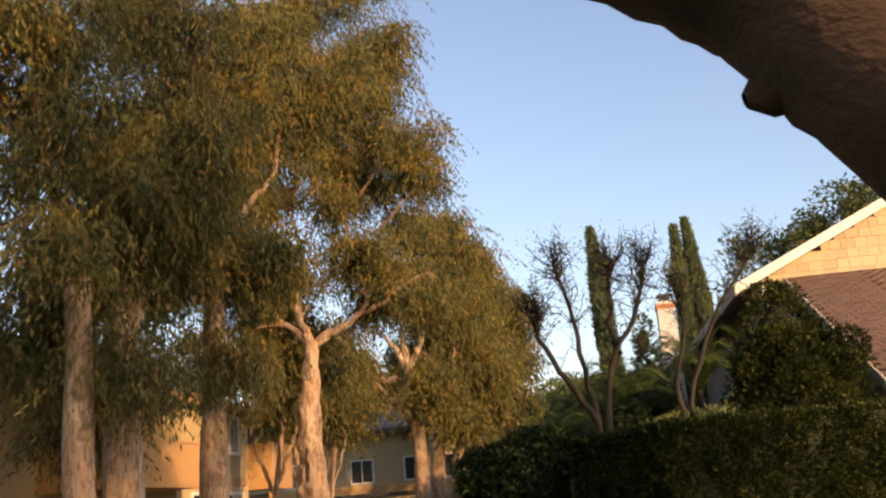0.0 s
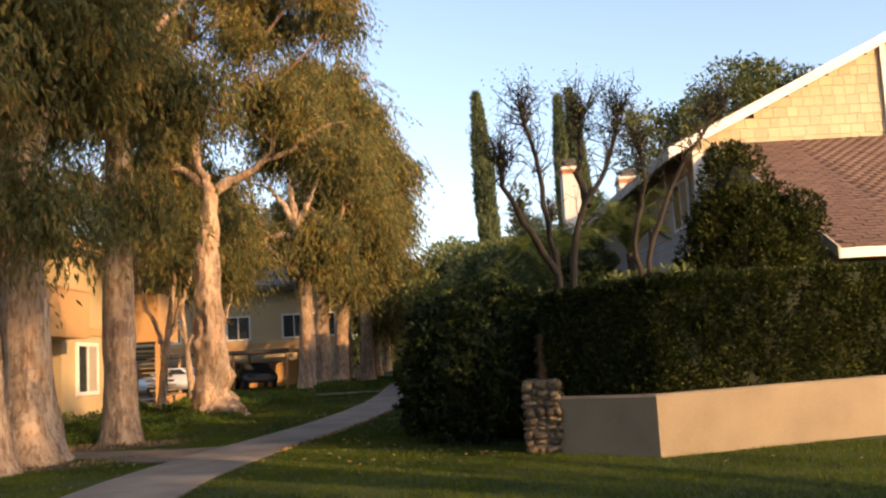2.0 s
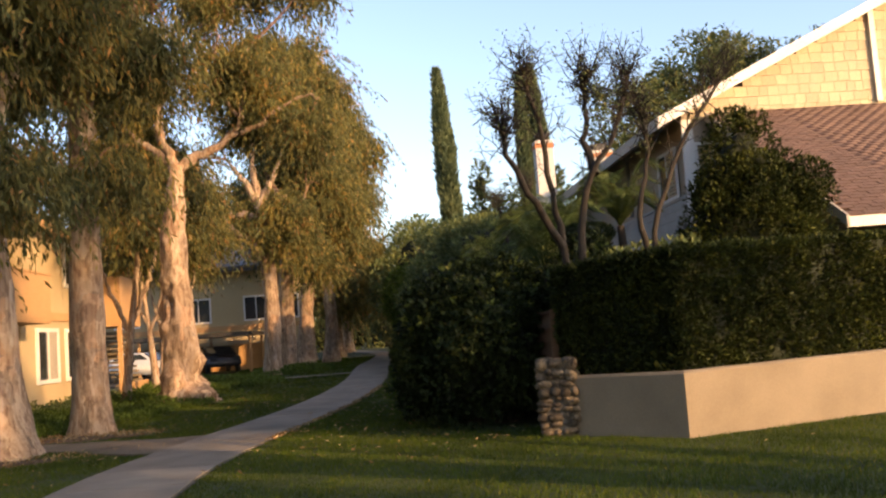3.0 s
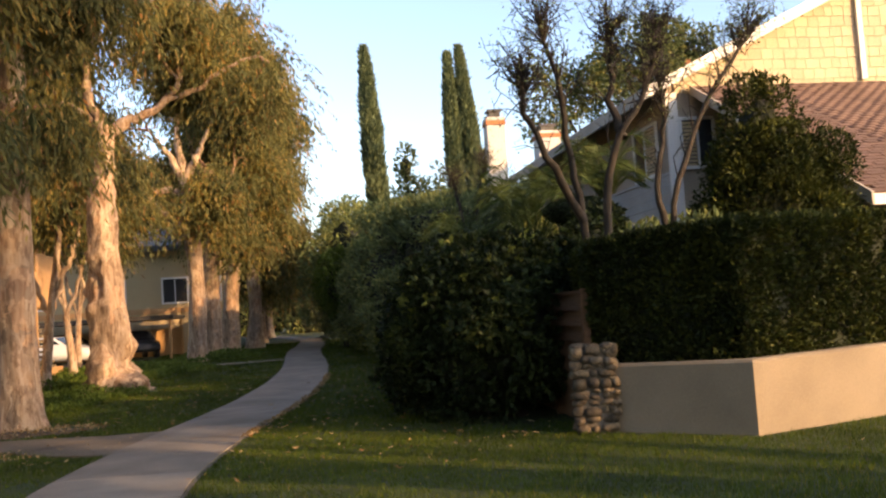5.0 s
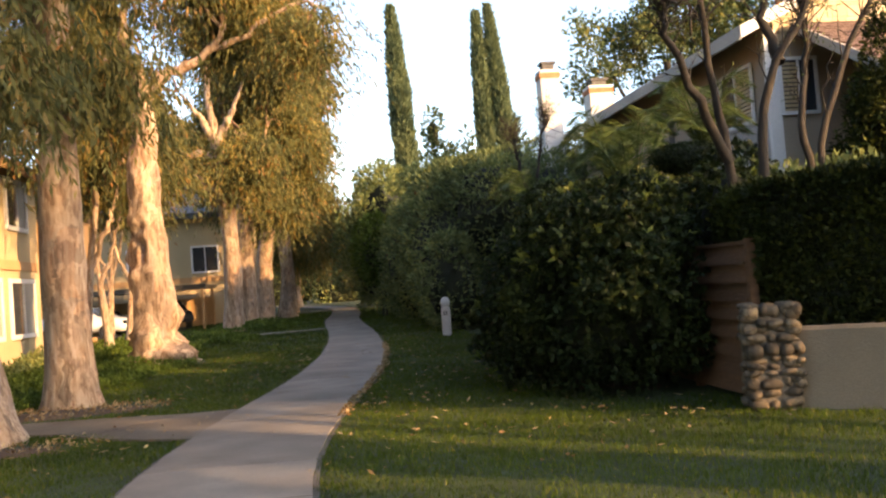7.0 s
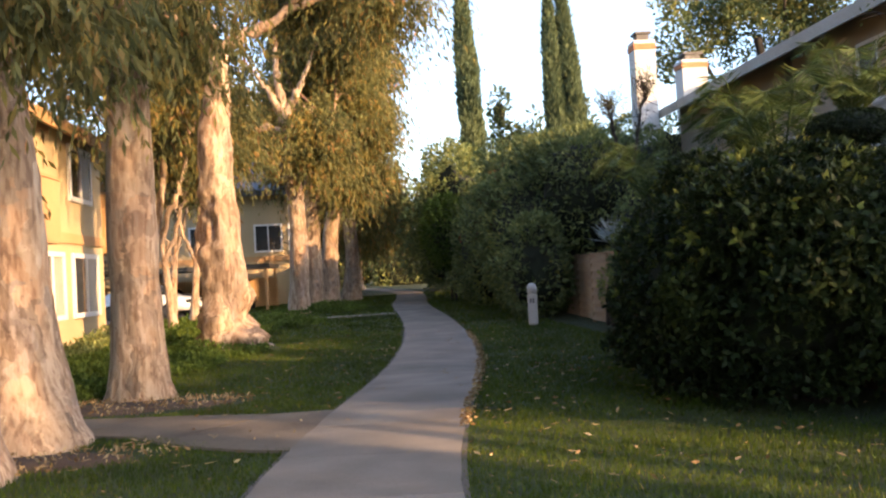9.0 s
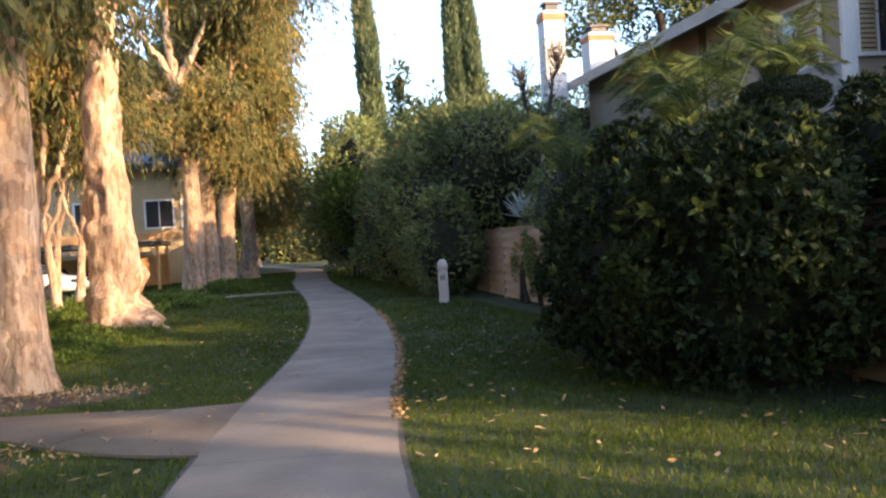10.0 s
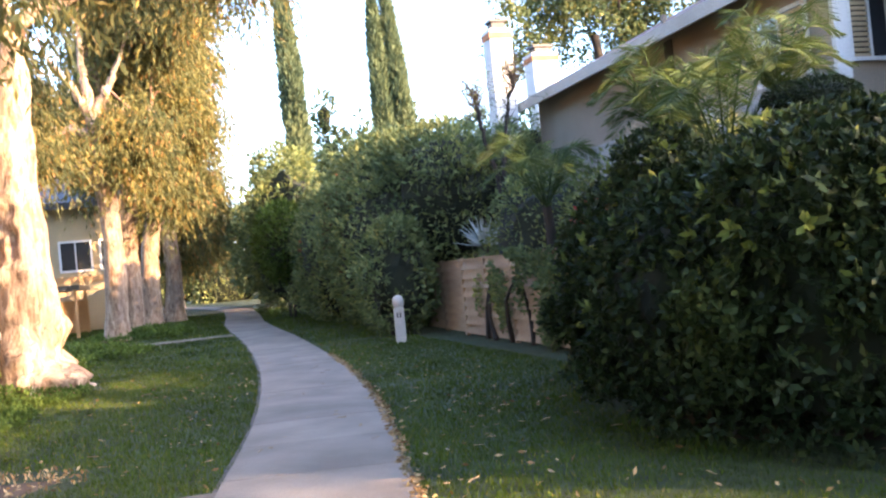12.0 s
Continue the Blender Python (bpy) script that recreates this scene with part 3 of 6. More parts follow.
def board_fence(pts, high, material, label, boards=8, post_every=1.9):
    """Fence of lapped horizontal boards between posts, with a cap rail."""
    a = pts[0]
    ob = thing("fence", a[0], a[1], ground_z(a[1]), label, "fence")
    for (x0, y0), (x1, y1) in zip(pts, pts[1:]):
        ln = math.hypot(x1 - x0, y1 - y0)
        n = max(1, round(ln / post_every))
        ang = math.atan2(y1 - y0, x1 - x0)
        bw = ln / n
        bmb = box_bm(0.05, bw - 0.05, -0.012, 0.012, 0, high / boards * 1.12, 0.004)
        for v in bmb.verts:
            v.co.y += 0.05 - 0.07 * v.co.z / (high / boards)
        board = bpy.data.meshes.new("board")
        bmb.to_mesh(board)
        bmb.free()
        board.materials.append(material)
        for i in range(n + 1):
            px, py = x0 + (x1 - x0) * i / n - a[0], y0 + (y1 - y0) * i / n - a[1]
            p = box("post", -0.05, 0.05, -0.05, 0.05, -0.05, high + 0.05, material, ob, 0.008)
            p.location, p.rotation_euler = (px, py, 0), (0, 0, ang)
            if i < n:
                for k in range(boards):
                    b = new("board", board)
                    b.parent, b.location, b.rotation_euler = ob, (px, py, 0.04 + k * (high - 0.06) / boards), (0, 0, ang)
                r = box("rail", 0.0, bw, -0.04, 0.04, high - 0.01, high + 0.03, material, ob, 0.006)
                r.location, r.rotation_euler = (px, py, 0), (0, 0, ang)
    return ob


board_fence([(4.12, 13.6), (4.3, 17.2), (4.75, 22.0)], 1.70, WOOD, "reddish brown fence of lapped horizontal boards behind the bush")
board_fence([(4.85, 22.3), (5.02, 31.3)], 1.80, TANWOOD, "weathered tan board fence partly grown with ivy")
board_fence([(5.1, 31.6), (5.6, 42.0)], 1.80, TANWOOD, "weathered tan board fence behind the tall shrubs")


# ---- bollards ----
def bollard(x, y, turn=0):
    ob = thing("bollard", x, y, ground_z(y), "pale concrete bollard with a domed cap on the lawn", "bollard", "bollards along the path")
    bm = box_bm(-0.125, 0.125, -0.125, 0.125, -0.05, 0.82, 0.02)
    part("shaft", bm, BOLLARD, ob)
    bm = bmesh.new()
    prof = [(0.118, 0.82), (0.118, 0.86), (0.132, 0.87), (0.135, 0.97), (0.125, 1.03), (0.098, 1.08), (0.055, 1.11), (0.0, 1.12)]
    rings = []
    for r, z in prof[:-1]:
        rings.append([bm.verts.new((r * math.cos(k * math.pi / 10), r * math.sin(k * math.pi / 10), z)) for k in range(20)])
    tip = bm.verts.new((0, 0, 1.12))
    for a, b in zip(rings, rings[1:]):
        for k in range(20):
            bm.faces.new((a[k], a[(k + 1) % 20], b[(k + 1) % 20], b[k]))
    for k in range(20):
        bm.faces.new((rings[-1][k], rings[-1][(k + 1) % 20], tip))
    cap = part("cap", bm, BOLLARD, ob)
    smooth(cap.data)
    # two plain bars where a number stands
    box("number_bar", -0.055, -0.02, -0.132, -0.124, 0.58, 0.70, DARKBAR, ob)
    box("number_bar", 0.015, 0.05, -0.132, -0.124, 0.58, 0.70, DARKBAR, ob)
    ob.rotation_euler = (0, 0, radians(turn))
    return ob


bollard(3.36, 31.4, -14)
bollard(4.55, 61.0, -6)


# ---- shrubs right of the path ----
make_bush("bush", [(3.25, 15.75, 1.25, 1.2, 1.35, 1.4), (2.75, 16.9, 1.1, 0.95, 1.3, 1.25), (3.3, 18.4, 1.3, 1.1, 1.6, 1.3), (3.8, 20.2, 0.95, 0.8, 1.1, 1.0), (3.5, 16.2, 1.95, 0.9, 1.1, 0.7)],
          150000, 0.10, 0.048, BUSHLEAF, "large dark glossy green bush sprawling over the lawn edge", seed=3, buds=10, whorl=7, core=0.74)
make_bush("shrub", [(4.4, 36.0, 2.6, 1.7, 2.4, 2.6), (4.9, 40.0, 3.0, 1.9, 2.8, 3.0), (5.8, 35.0, 3.6, 1.9, 2.0, 2.2), (4.2, 44.0, 2.4, 1.6, 2.6, 2.6), (6.5, 39.0, 4.0, 2.0, 2.6, 2.2), (3.9, 33.8, 1.5, 1.0, 1.2, 1.5)],
          64000, 0.20, 0.085, SHRUBLEAF, "tall dense green shrub leaning over the fence", seed=4, buds=7)
make_bush("shrub", [(4.5, 38.2, 3.2, 1.6, 1.8, 1.9)], 5000, 0.18, 0.08, REDLEAF, "reddish green shrub among the taller shrubs", seed=14, core=0, stems=False)
make_bush("tree_mass", [(3.6, 52.0, 3.6, 2.0, 3.2, 3.6), (4.4, 57.0, 4.6, 2.6, 4.0, 3.6), (5.6, 49.0, 3.2, 2.0, 3.0, 3.0), (6.6, 55.0, 4.8, 2.4, 3.5, 3.0), (5.0, 66.0, 4.0, 2.4, 5.0, 3.8)],
          44000, 0.26, 0.12, SHRUBLEAF, "dark rounded evergreen mass beside the far path", seed=5, buds=7)
make_bush("shrub", [(2.9, 49.5, 3.4, 1.2, 1.5, 1.7)], 3500, 0.22, 0.11, COVERLEAF, "bright green shrub before the dark evergreens", seed=15, core=0.6)
make_bush("far_hedge", [(-2.5, 86.0, 1.9, 3.0, 1.5, 2.2), (2.5, 85.0, 1.9, 3.0, 1.5, 2.4), (7.5, 84.0, 2.4, 3.0, 1.5, 2.8), (-7.5, 87.0, 2.2, 3.0, 1.5, 2.4)], 9000, 0.34, 0.16, SHRUBLEAF, "distant green hedge closing the end of the path", category="hedge", seed=19, stems=False)
make_bush("ivy", [(4.84, 27.0, 1.05, 0.17, 2.2, 0.85), (4.90, 29.0, 0.9, 0.16, 0.9, 0.8), (4.75, 25.0, 0.95, 0.24, 1.4, 0.9)],
          11000, 0.10, 0.075, SHRUBLEAF, "climbing green ivy on the tan fence", category="ivy", core=0, seed=6, gaps=-0.02)
make_bush("dark_shrub", [(8.4, 16.5, 2.4, 1.1, 0.8, 1.8), (8.3, 16.5, 4.0, 0.75, 0.6, 1.15), (8.95, 16.5, 3.5, 0.5, 0.6, 0.8), (7.85, 16.5, 3.2, 0.45, 0.6, 0.8), (7.7, 16.5, 2.2, 0.75, 0.7, 1.5), (9.2, 16.5, 2.6, 0.65, 0.7, 1.5)],
          52000, 0.10, 0.036, HEDGELEAF, "upright leafy dark green shrub before the gable", seed=7, core=0.6, buds=8)
make_bush("shrub", [(6.3, 16.5, 1.5, 1.4, 1.5, 1.3), (6.0, 21.0, 1.7, 1.4, 2.2, 1.6), (6.6, 25.0, 1.9, 1.3, 2.4, 1.7), (6.4, 29.0, 1.9, 1.3, 2.2, 1.8)],
          22000, 0.14, 0.06, SHRUBLEAF, "mixed green garden shrubs behind the fence", seed=8, buds=5)
make_bush("shrub", [(7.5, 34.2, 3.6, 0.9, 1.6, 2.0), (7.2, 36.6, 3.8, 1.1, 1.4, 2.1), (8.4, 38.6, 4.4, 1.3, 1.3, 2.2), (10.0, 38.8, 4.5, 1.2, 1.2, 2.2)], 20000, 0.16, 0.07, SHRUBLEAF, "leafy garden shrub before the chimney", seed=18, core=0.7, buds=5)
make_bush("shrub", [(5.2, 16.0, 1.9, 0.65, 1.0, 1.15), (5.5, 17.6, 1.6, 0.7, 1.0, 1.2)], 16000, 0.11, 0.05, BUSHLEAF, "dark leafy shrub behind the board fence", seed=24, core=0.7, buds=6, whorl=6)
make_bush("flower_shrub", [(5.2, 23.6, 2.2, 0.45, 0.9, 0.35)], 900, 0.10, 0.07, FLOWER, "small shrub of red blossoms above the fence", seed=9, core=0, stems=False, gaps=0.05)
make_bush("flower_shrub", [(3.6, 47.0, 2.9, 0.35, 0.6, 0.4)], 160, 0.16, 0.12, FLOWER, "pink red blossoms on the far shrub", seed=10, core=0, stems=False, gaps=0.0)
make_bush("pine", [(11.0, 82.0, 10.5, 1.6, 1.6, 3.6), (10.8, 82.0, 14.0, 0.9, 0.9, 2.2)], 2600, 0.5, 0.16, FARLEAF, "slim conifer behind the gardens", category="tree", seed=21, core=0.5, gaps=-0.1)
make_bush("pine", [(17.4, 82.0, 10.5, 1.7, 1.6, 4.0), (17.2, 82.0, 14.2, 1.0, 1.0, 2.0)], 2600, 0.5, 0.16, FARLEAF, "slim conifer behind the gardens", category="tree", seed=22, core=0.5, gaps=-0.1)
make_bush("pine", [(13.2, 80.0, 9.5, 1.5, 1.5, 4.6)], 2000, 0.5, 0.16, FARLEAF, "slim conifer behind the gardens", category="tree", seed=23, core=0.5, gaps=-0.1)


def topiary(x, y):
    ob = thing("topiary_tree", x, y, 0, "small topiary tree with a dark clipped cushion on a bent stem", "tree")
    V, F = tube_arrays(curve_pts([(0.5, 0, 0), (0.42, 0, 1.2), (0.25, 0, 2.2), (0.0, 0, 3.0)], 9), np.linspace(0.06, 0.035, 9), 8)
    put("trunk", smooth(poly_mesh("trunk", V, F)), TWIG, ob)
    lobes = [(0, 0, 3.28, 0.55, 0.5, 0.26), (0.25, 0.1, 3.32, 0.4, 0.4, 0.22), (-0.25, 0, 3.3, 0.4, 0.35, 0.2)]
    rng = np.random.RandomState(31)
    P, D = blob_points(lobes, 9000, rng, 0.8)
    V, F = leaf_arrays(P, D + rng.normal(size=P.shape) * 0.6, 0.05, 0.018, rng)
    put("crown", poly_mesh("crown", V, F), BUSHLEAF, ob)
    put("shade_core", core_mesh("shade_core", lobes, 0.86, 0.1), CORE, ob)


topiary(5.85, 19.0)


def palm(x, y, high, n, reach, seed):
    ob = thing("palm", x, y, 0, "feathery green palm with arching fronds behind the bush", "palm")
    rng = np.random.RandomState(seed)
    V, F = tube_arrays(curve_pts([(0, 0, 0), (0.08, 0, high * 0.5), (0, 0, high)], 8), np.linspace(0.13, 0.09, 8), 9, 0.06)
    put("trunk", poly_mesh("trunk", V, F), DARKBARK, ob)
    for k in range(n):
        a = 2 * math.pi * (k + rng.rand() * 0.6) / n
        lift = rng.uniform(1.3, 3.0)
        ln = reach * rng.uniform(0.75, 1.1)
        d = np.array((math.cos(a), math.sin(a), 0))
        line = curve_pts([(0, 0, high), tuple(d * ln * 0.45 + np.array((0, 0, high + ln * 0.38 * lift))), tuple(d * ln * 0.9 + np.array((0, 0, high + ln * (0.42 * lift - 0.25))))], 22)
        P, D = [], []
        for i in range(3, 22):
            t = line[i] - line[i - 1]
            side = unit(np.cross(t, (0, 0, 1)))
            for s in (1, -1):
                for j in (0.0, 0.33, 0.66):
                    P.append(line[i] - t * j)
                    D.append(unit(t) * 0.75 + side * s * 0.9 + np.array((0, 0, -0.15 + rng.uniform(-0.15, 0.1))))
        P, D = np.array(P), np.array(D)
        taper = np.repeat(np.sin(np.linspace(0.5, 2.9, 19)), 6)
        V1, F1 = leaf_arrays(P, D, 0.48 * taper * reach / 1.6 + 0.06, 0.017, rng)
        V2, F2 = tube_arrays(line, np.linspace(0.016, 0.004, 22), 4)
        V, F = joined([(V1, F1), (V2, F2)])
        put("frond", poly_mesh("frond", V, F), PALMLEAF, ob)


palm(5.6, 22.0, 3.1, 24, 1.35, 41)
palm(7.3, 21.6, 3.7, 19, 1.3, 42)
palm(4.95, 25.5, 2.6, 11, 1.5, 43)
palm(5.2, 20.0, 2.5, 11, 1.4, 44)


def agave(x, y, z, seed):
    ob = thing("agave", x, y, z, "pale spiky agave above the fence", "plant")
    rng = np.random.RandomState(seed)
    a = rng.uniform(0, 6.28, 70)
    el = rng.uniform(0.2, 1.4, 70)
    D = np.column_stack((np.cos(a) * np.cos(el), np.sin(a) * np.cos(el), np.sin(el)))
    V, F = leaf_arrays(np.zeros((70, 3)), D, rng.uniform(0.5, 0.9, 70), 0.09, rng)
    put("leaves", poly_mesh("leaves", V, F), AGAVE, ob)
    V, F = tube_arrays([(0, 0, -z), (0, 0, 0.05)], [0.12, 0.1], 8)
    put("stem", poly_mesh("stem", V, F), DARKBARK, ob)


agave(5.75, 31.6, 2.1, 51)


# ---- bare trees ----
def bare_tree(x, y, limbs, r0, label, seed, leafy=400):
    """A pollarded tree: trunk, bent limbs, fans of thin shoots."""
    ob = thing("bare_tree", x, y, 0, label, "tree")
    rng = np.random.RandomState(seed)
    pieces, shoots, tips = [], [], []
    for knots in limbs:
        line = curve_pts([(k[0] - x, k[1] - y, k[2]) for k in knots], 14)
        line += rng.normal(size=line.shape) * 0.025
        pieces.append(tube_arrays(line, np.linspace(r0, r0 * 0.42, 14), 9, 0.08, seed))
        for i in range(5, 14):
            for k in range(1 if i < 9 else 7 if i < 12 else 26):
                p = line[i]
                d = unit(rng.normal(size=3) * 0.5 + np.array((0, 0, 1.0)))
                ln = rng.uniform(0.2, 0.85)
                q = p + d * ln * 0.5
                e = q + unit(d + rng.normal(size=3) * 0.5 + np.array((0, 0, 0.3))) * ln * 0.5
                shoots.append(tube_arrays([p, q, e], [0.012, 0.007, 0.003], 4))
                tips.append(e)
                for z in range(3):
                    f = q + (e - q) * rng.rand()
                    shoots.append(tube_arrays([f, f + unit(rng.normal(size=3)) * 0.22], [0.006, 0.003], 3 + 1))
    V, F = joined(pieces)
    put("trunk", smooth(poly_mesh("trunk", V, F)), DARKBARK, ob)
    V, F = joined(shoots)
    put("twigwork", poly_mesh("twigwork", V, F), DARKBARK, ob)["kind"] = "stuff"
    T = np.array(tips)[rng.choice(len(tips), leafy)] + rng.normal(size=(leafy, 3)) * 0.09
    V, F = leaf_arrays(T, rng.normal(size=T.shape), 0.06, 0.022, rng)
    put("leaves", poly_mesh("leaves", V, F), SHRUBLEAF, ob)


bare_tree(4.8, 14.75, [[(4.78, 14.95, 0), (4.68, 15.0, 2.6), (4.52, 15.0, 3.4), (4.47, 14.95, 4.2), (4.32, 14.9, 4.9), (4.2, 14.9, 5.6)],
                       [(4.84, 14.5, 0), (4.80, 14.46, 2.7), (5.0, 14.45, 3.6), (5.27, 14.4, 4.15), (5.6, 14.4, 4.6), (5.72, 14.4, 5.3)],
                       [(4.66, 15.0, 2.75), (4.15, 14.7, 3.5), (3.8, 14.5, 4.2), (3.7, 14.4, 4.6)],
                       [(5.1, 14.45, 3.8), (5.05, 14.6, 4.5), (5.15, 14.7, 5.4)]], 0.068, "almost bare pollarded tree with dark twisted limbs", 61, 1500)
bare_tree(6.3, 15.9, [[(6.3, 15.9, 0), (6.35, 15.9, 2.6), (6.75, 15.9, 3.9), (7.3, 15.9, 4.9), (7.9, 15.9, 5.7)],
                      [(6.35, 15.9, 2.4), (6.2, 16.0, 3.4), (6.5, 16.2, 4.4), (6.45, 16.2, 5.2)]], 0.06, "thin dark garden tree with few leaves", 62, 1500)


bare_tree(6.3, 31.2, [[(6.3, 31.2, 0), (6.25, 31.2, 3.2), (6.45, 31.2, 5.0), (6.75, 31.2, 6.2)], [(6.25, 31.2, 3.0), (5.9, 31.2, 4.6), (5.7, 31.2, 5.7)]], 0.07, "thin tree with a few dark leaves above the fence", 63, 700)


# ---- cypresses and the tree behind the house ----
def cypress(x, y, high, r, lean, seed):
    z0 = ground_z(y)
    ob = thing("cypress", x, y, z0, "tall slender dark green columnar cypress", "tree", "cypresses behind the gardens")
    rng = np.random.RandomState(seed)
    n = 15000
    t = rng.rand(n) ** 0.85
    prof = np.minimum(1.0, 0.55 + t * 1.6) * np.minimum(1, (1.002 - t) * 3.2) ** 0.7
    a = rng.uniform(0, 2 * math.pi, n)
    rr = r * prof * (rng.uniform(0.8, 1.08, n) + 0.12 * np.sin(a * 3 + t * 30))
    P = np.column_stack((np.cos(a) * rr + lean * t * high, np.sin(a) * rr, 0.4 + t * (high - 0.9)))
    D = np.column_stack((np.cos(a) * 0.35, np.sin(a) * 0.35, np.ones(n))) + rng.normal(size=(n, 3)) * 0.22
    V, F = leaf_arrays(P, D, rng.uniform(0.35, 0.8, n), 0.16, rng)
    put("foliage", poly_mesh("foliage", V, F), CYPLEAF, ob)
    # near-black column that stands for the shade within
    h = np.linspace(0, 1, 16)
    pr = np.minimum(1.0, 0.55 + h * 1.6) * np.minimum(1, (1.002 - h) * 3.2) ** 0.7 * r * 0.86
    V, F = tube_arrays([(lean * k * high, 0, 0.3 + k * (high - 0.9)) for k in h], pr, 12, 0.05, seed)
    put("shade_core", poly_mesh("shade_core", V, F), CORE, ob)
    V, F = tube_arrays([(0, 0, -0.1), (0, 0, 2)], [0.25, 0.2], 8)
    put("trunk", poly_mesh("trunk", V, F), DARKBARK, ob)


cypress(7.7, 73.0, 21.9, 0.62, -0.035, 71)
cypress(14.15, 75.8, 22.1, 0.50, -0.012, 72)
cypress(16.35, 75.8, 22.6, 0.52, -0.066, 73)


def round_tree(name, x, y, lobes, n, length, material, label, trunk_r, seed, gaps=-0.12, core=0.0):
    z0 = ground_z(y)
    ob = thing(name, x, y, z0, label, "tree")
    rng = np.random.RandomState(seed)
    o = np.array((x, y, z0))
    P, D = blob_points(lobes, n, rng, 0.3)
    ok = clumped(P, 0.42, gaps, seed) & (P[:, 2] > z0 + 1)
    P = P[ok]
    D = unit(rng.normal(size=P.shape) + np.array((0, 0, -0.25)))
    V, F = leaf_arrays(P - o, D, length * rng.uniform(0.7, 1.3, len(P)), length * 0.42, rng)
    put("crown", poly_mesh("crown", V, F), material, ob)
    pieces = [tube_arrays(curve_pts([(0, 0, -0.1), (0.1, 0, lobes[0][2] * 0.35), tuple(np.array(lobes[0][:3]) - o)], 8), np.linspace(trunk_r, trunk_r * 0.5, 8), 8, 0.05, seed)]
    for l in lobes[1:]:
        st = np.array((0.1, 0, lobes[0][2] * 0.35))
        en = np.array(l[:3]) - o
        pieces.append(tube_arrays(curve_pts([st, (st + en) / 2 + np.array((0, 0, -0.6)), en], 8), np.linspace(trunk_r * 0.55, trunk_r * 0.15, 8), 7, 0.05, seed))
    V, F = joined(pieces)
    put("trunk", smooth(poly_mesh("trunk", V, F)), DARKBARK, ob)
    return ob


round_tree("broadleaf_tree", 19.5, 50.0, [(18.5, 50, 12.0, 3.6, 3.2, 3.2), (15.0, 50, 12.6, 2.6, 2.5, 2.6), (21.5, 50, 13.8, 3.4, 3, 2.8), (24.5, 50, 13.4, 3.2, 3, 2.8), (20, 50, 15.0, 2.8, 2.6, 2.0), (28, 50, 14, 3.4, 3, 3)],
           46000, 0.30, FARLEAF, "broad round green tree rising behind the roof", 0.4, 81, 0.0)


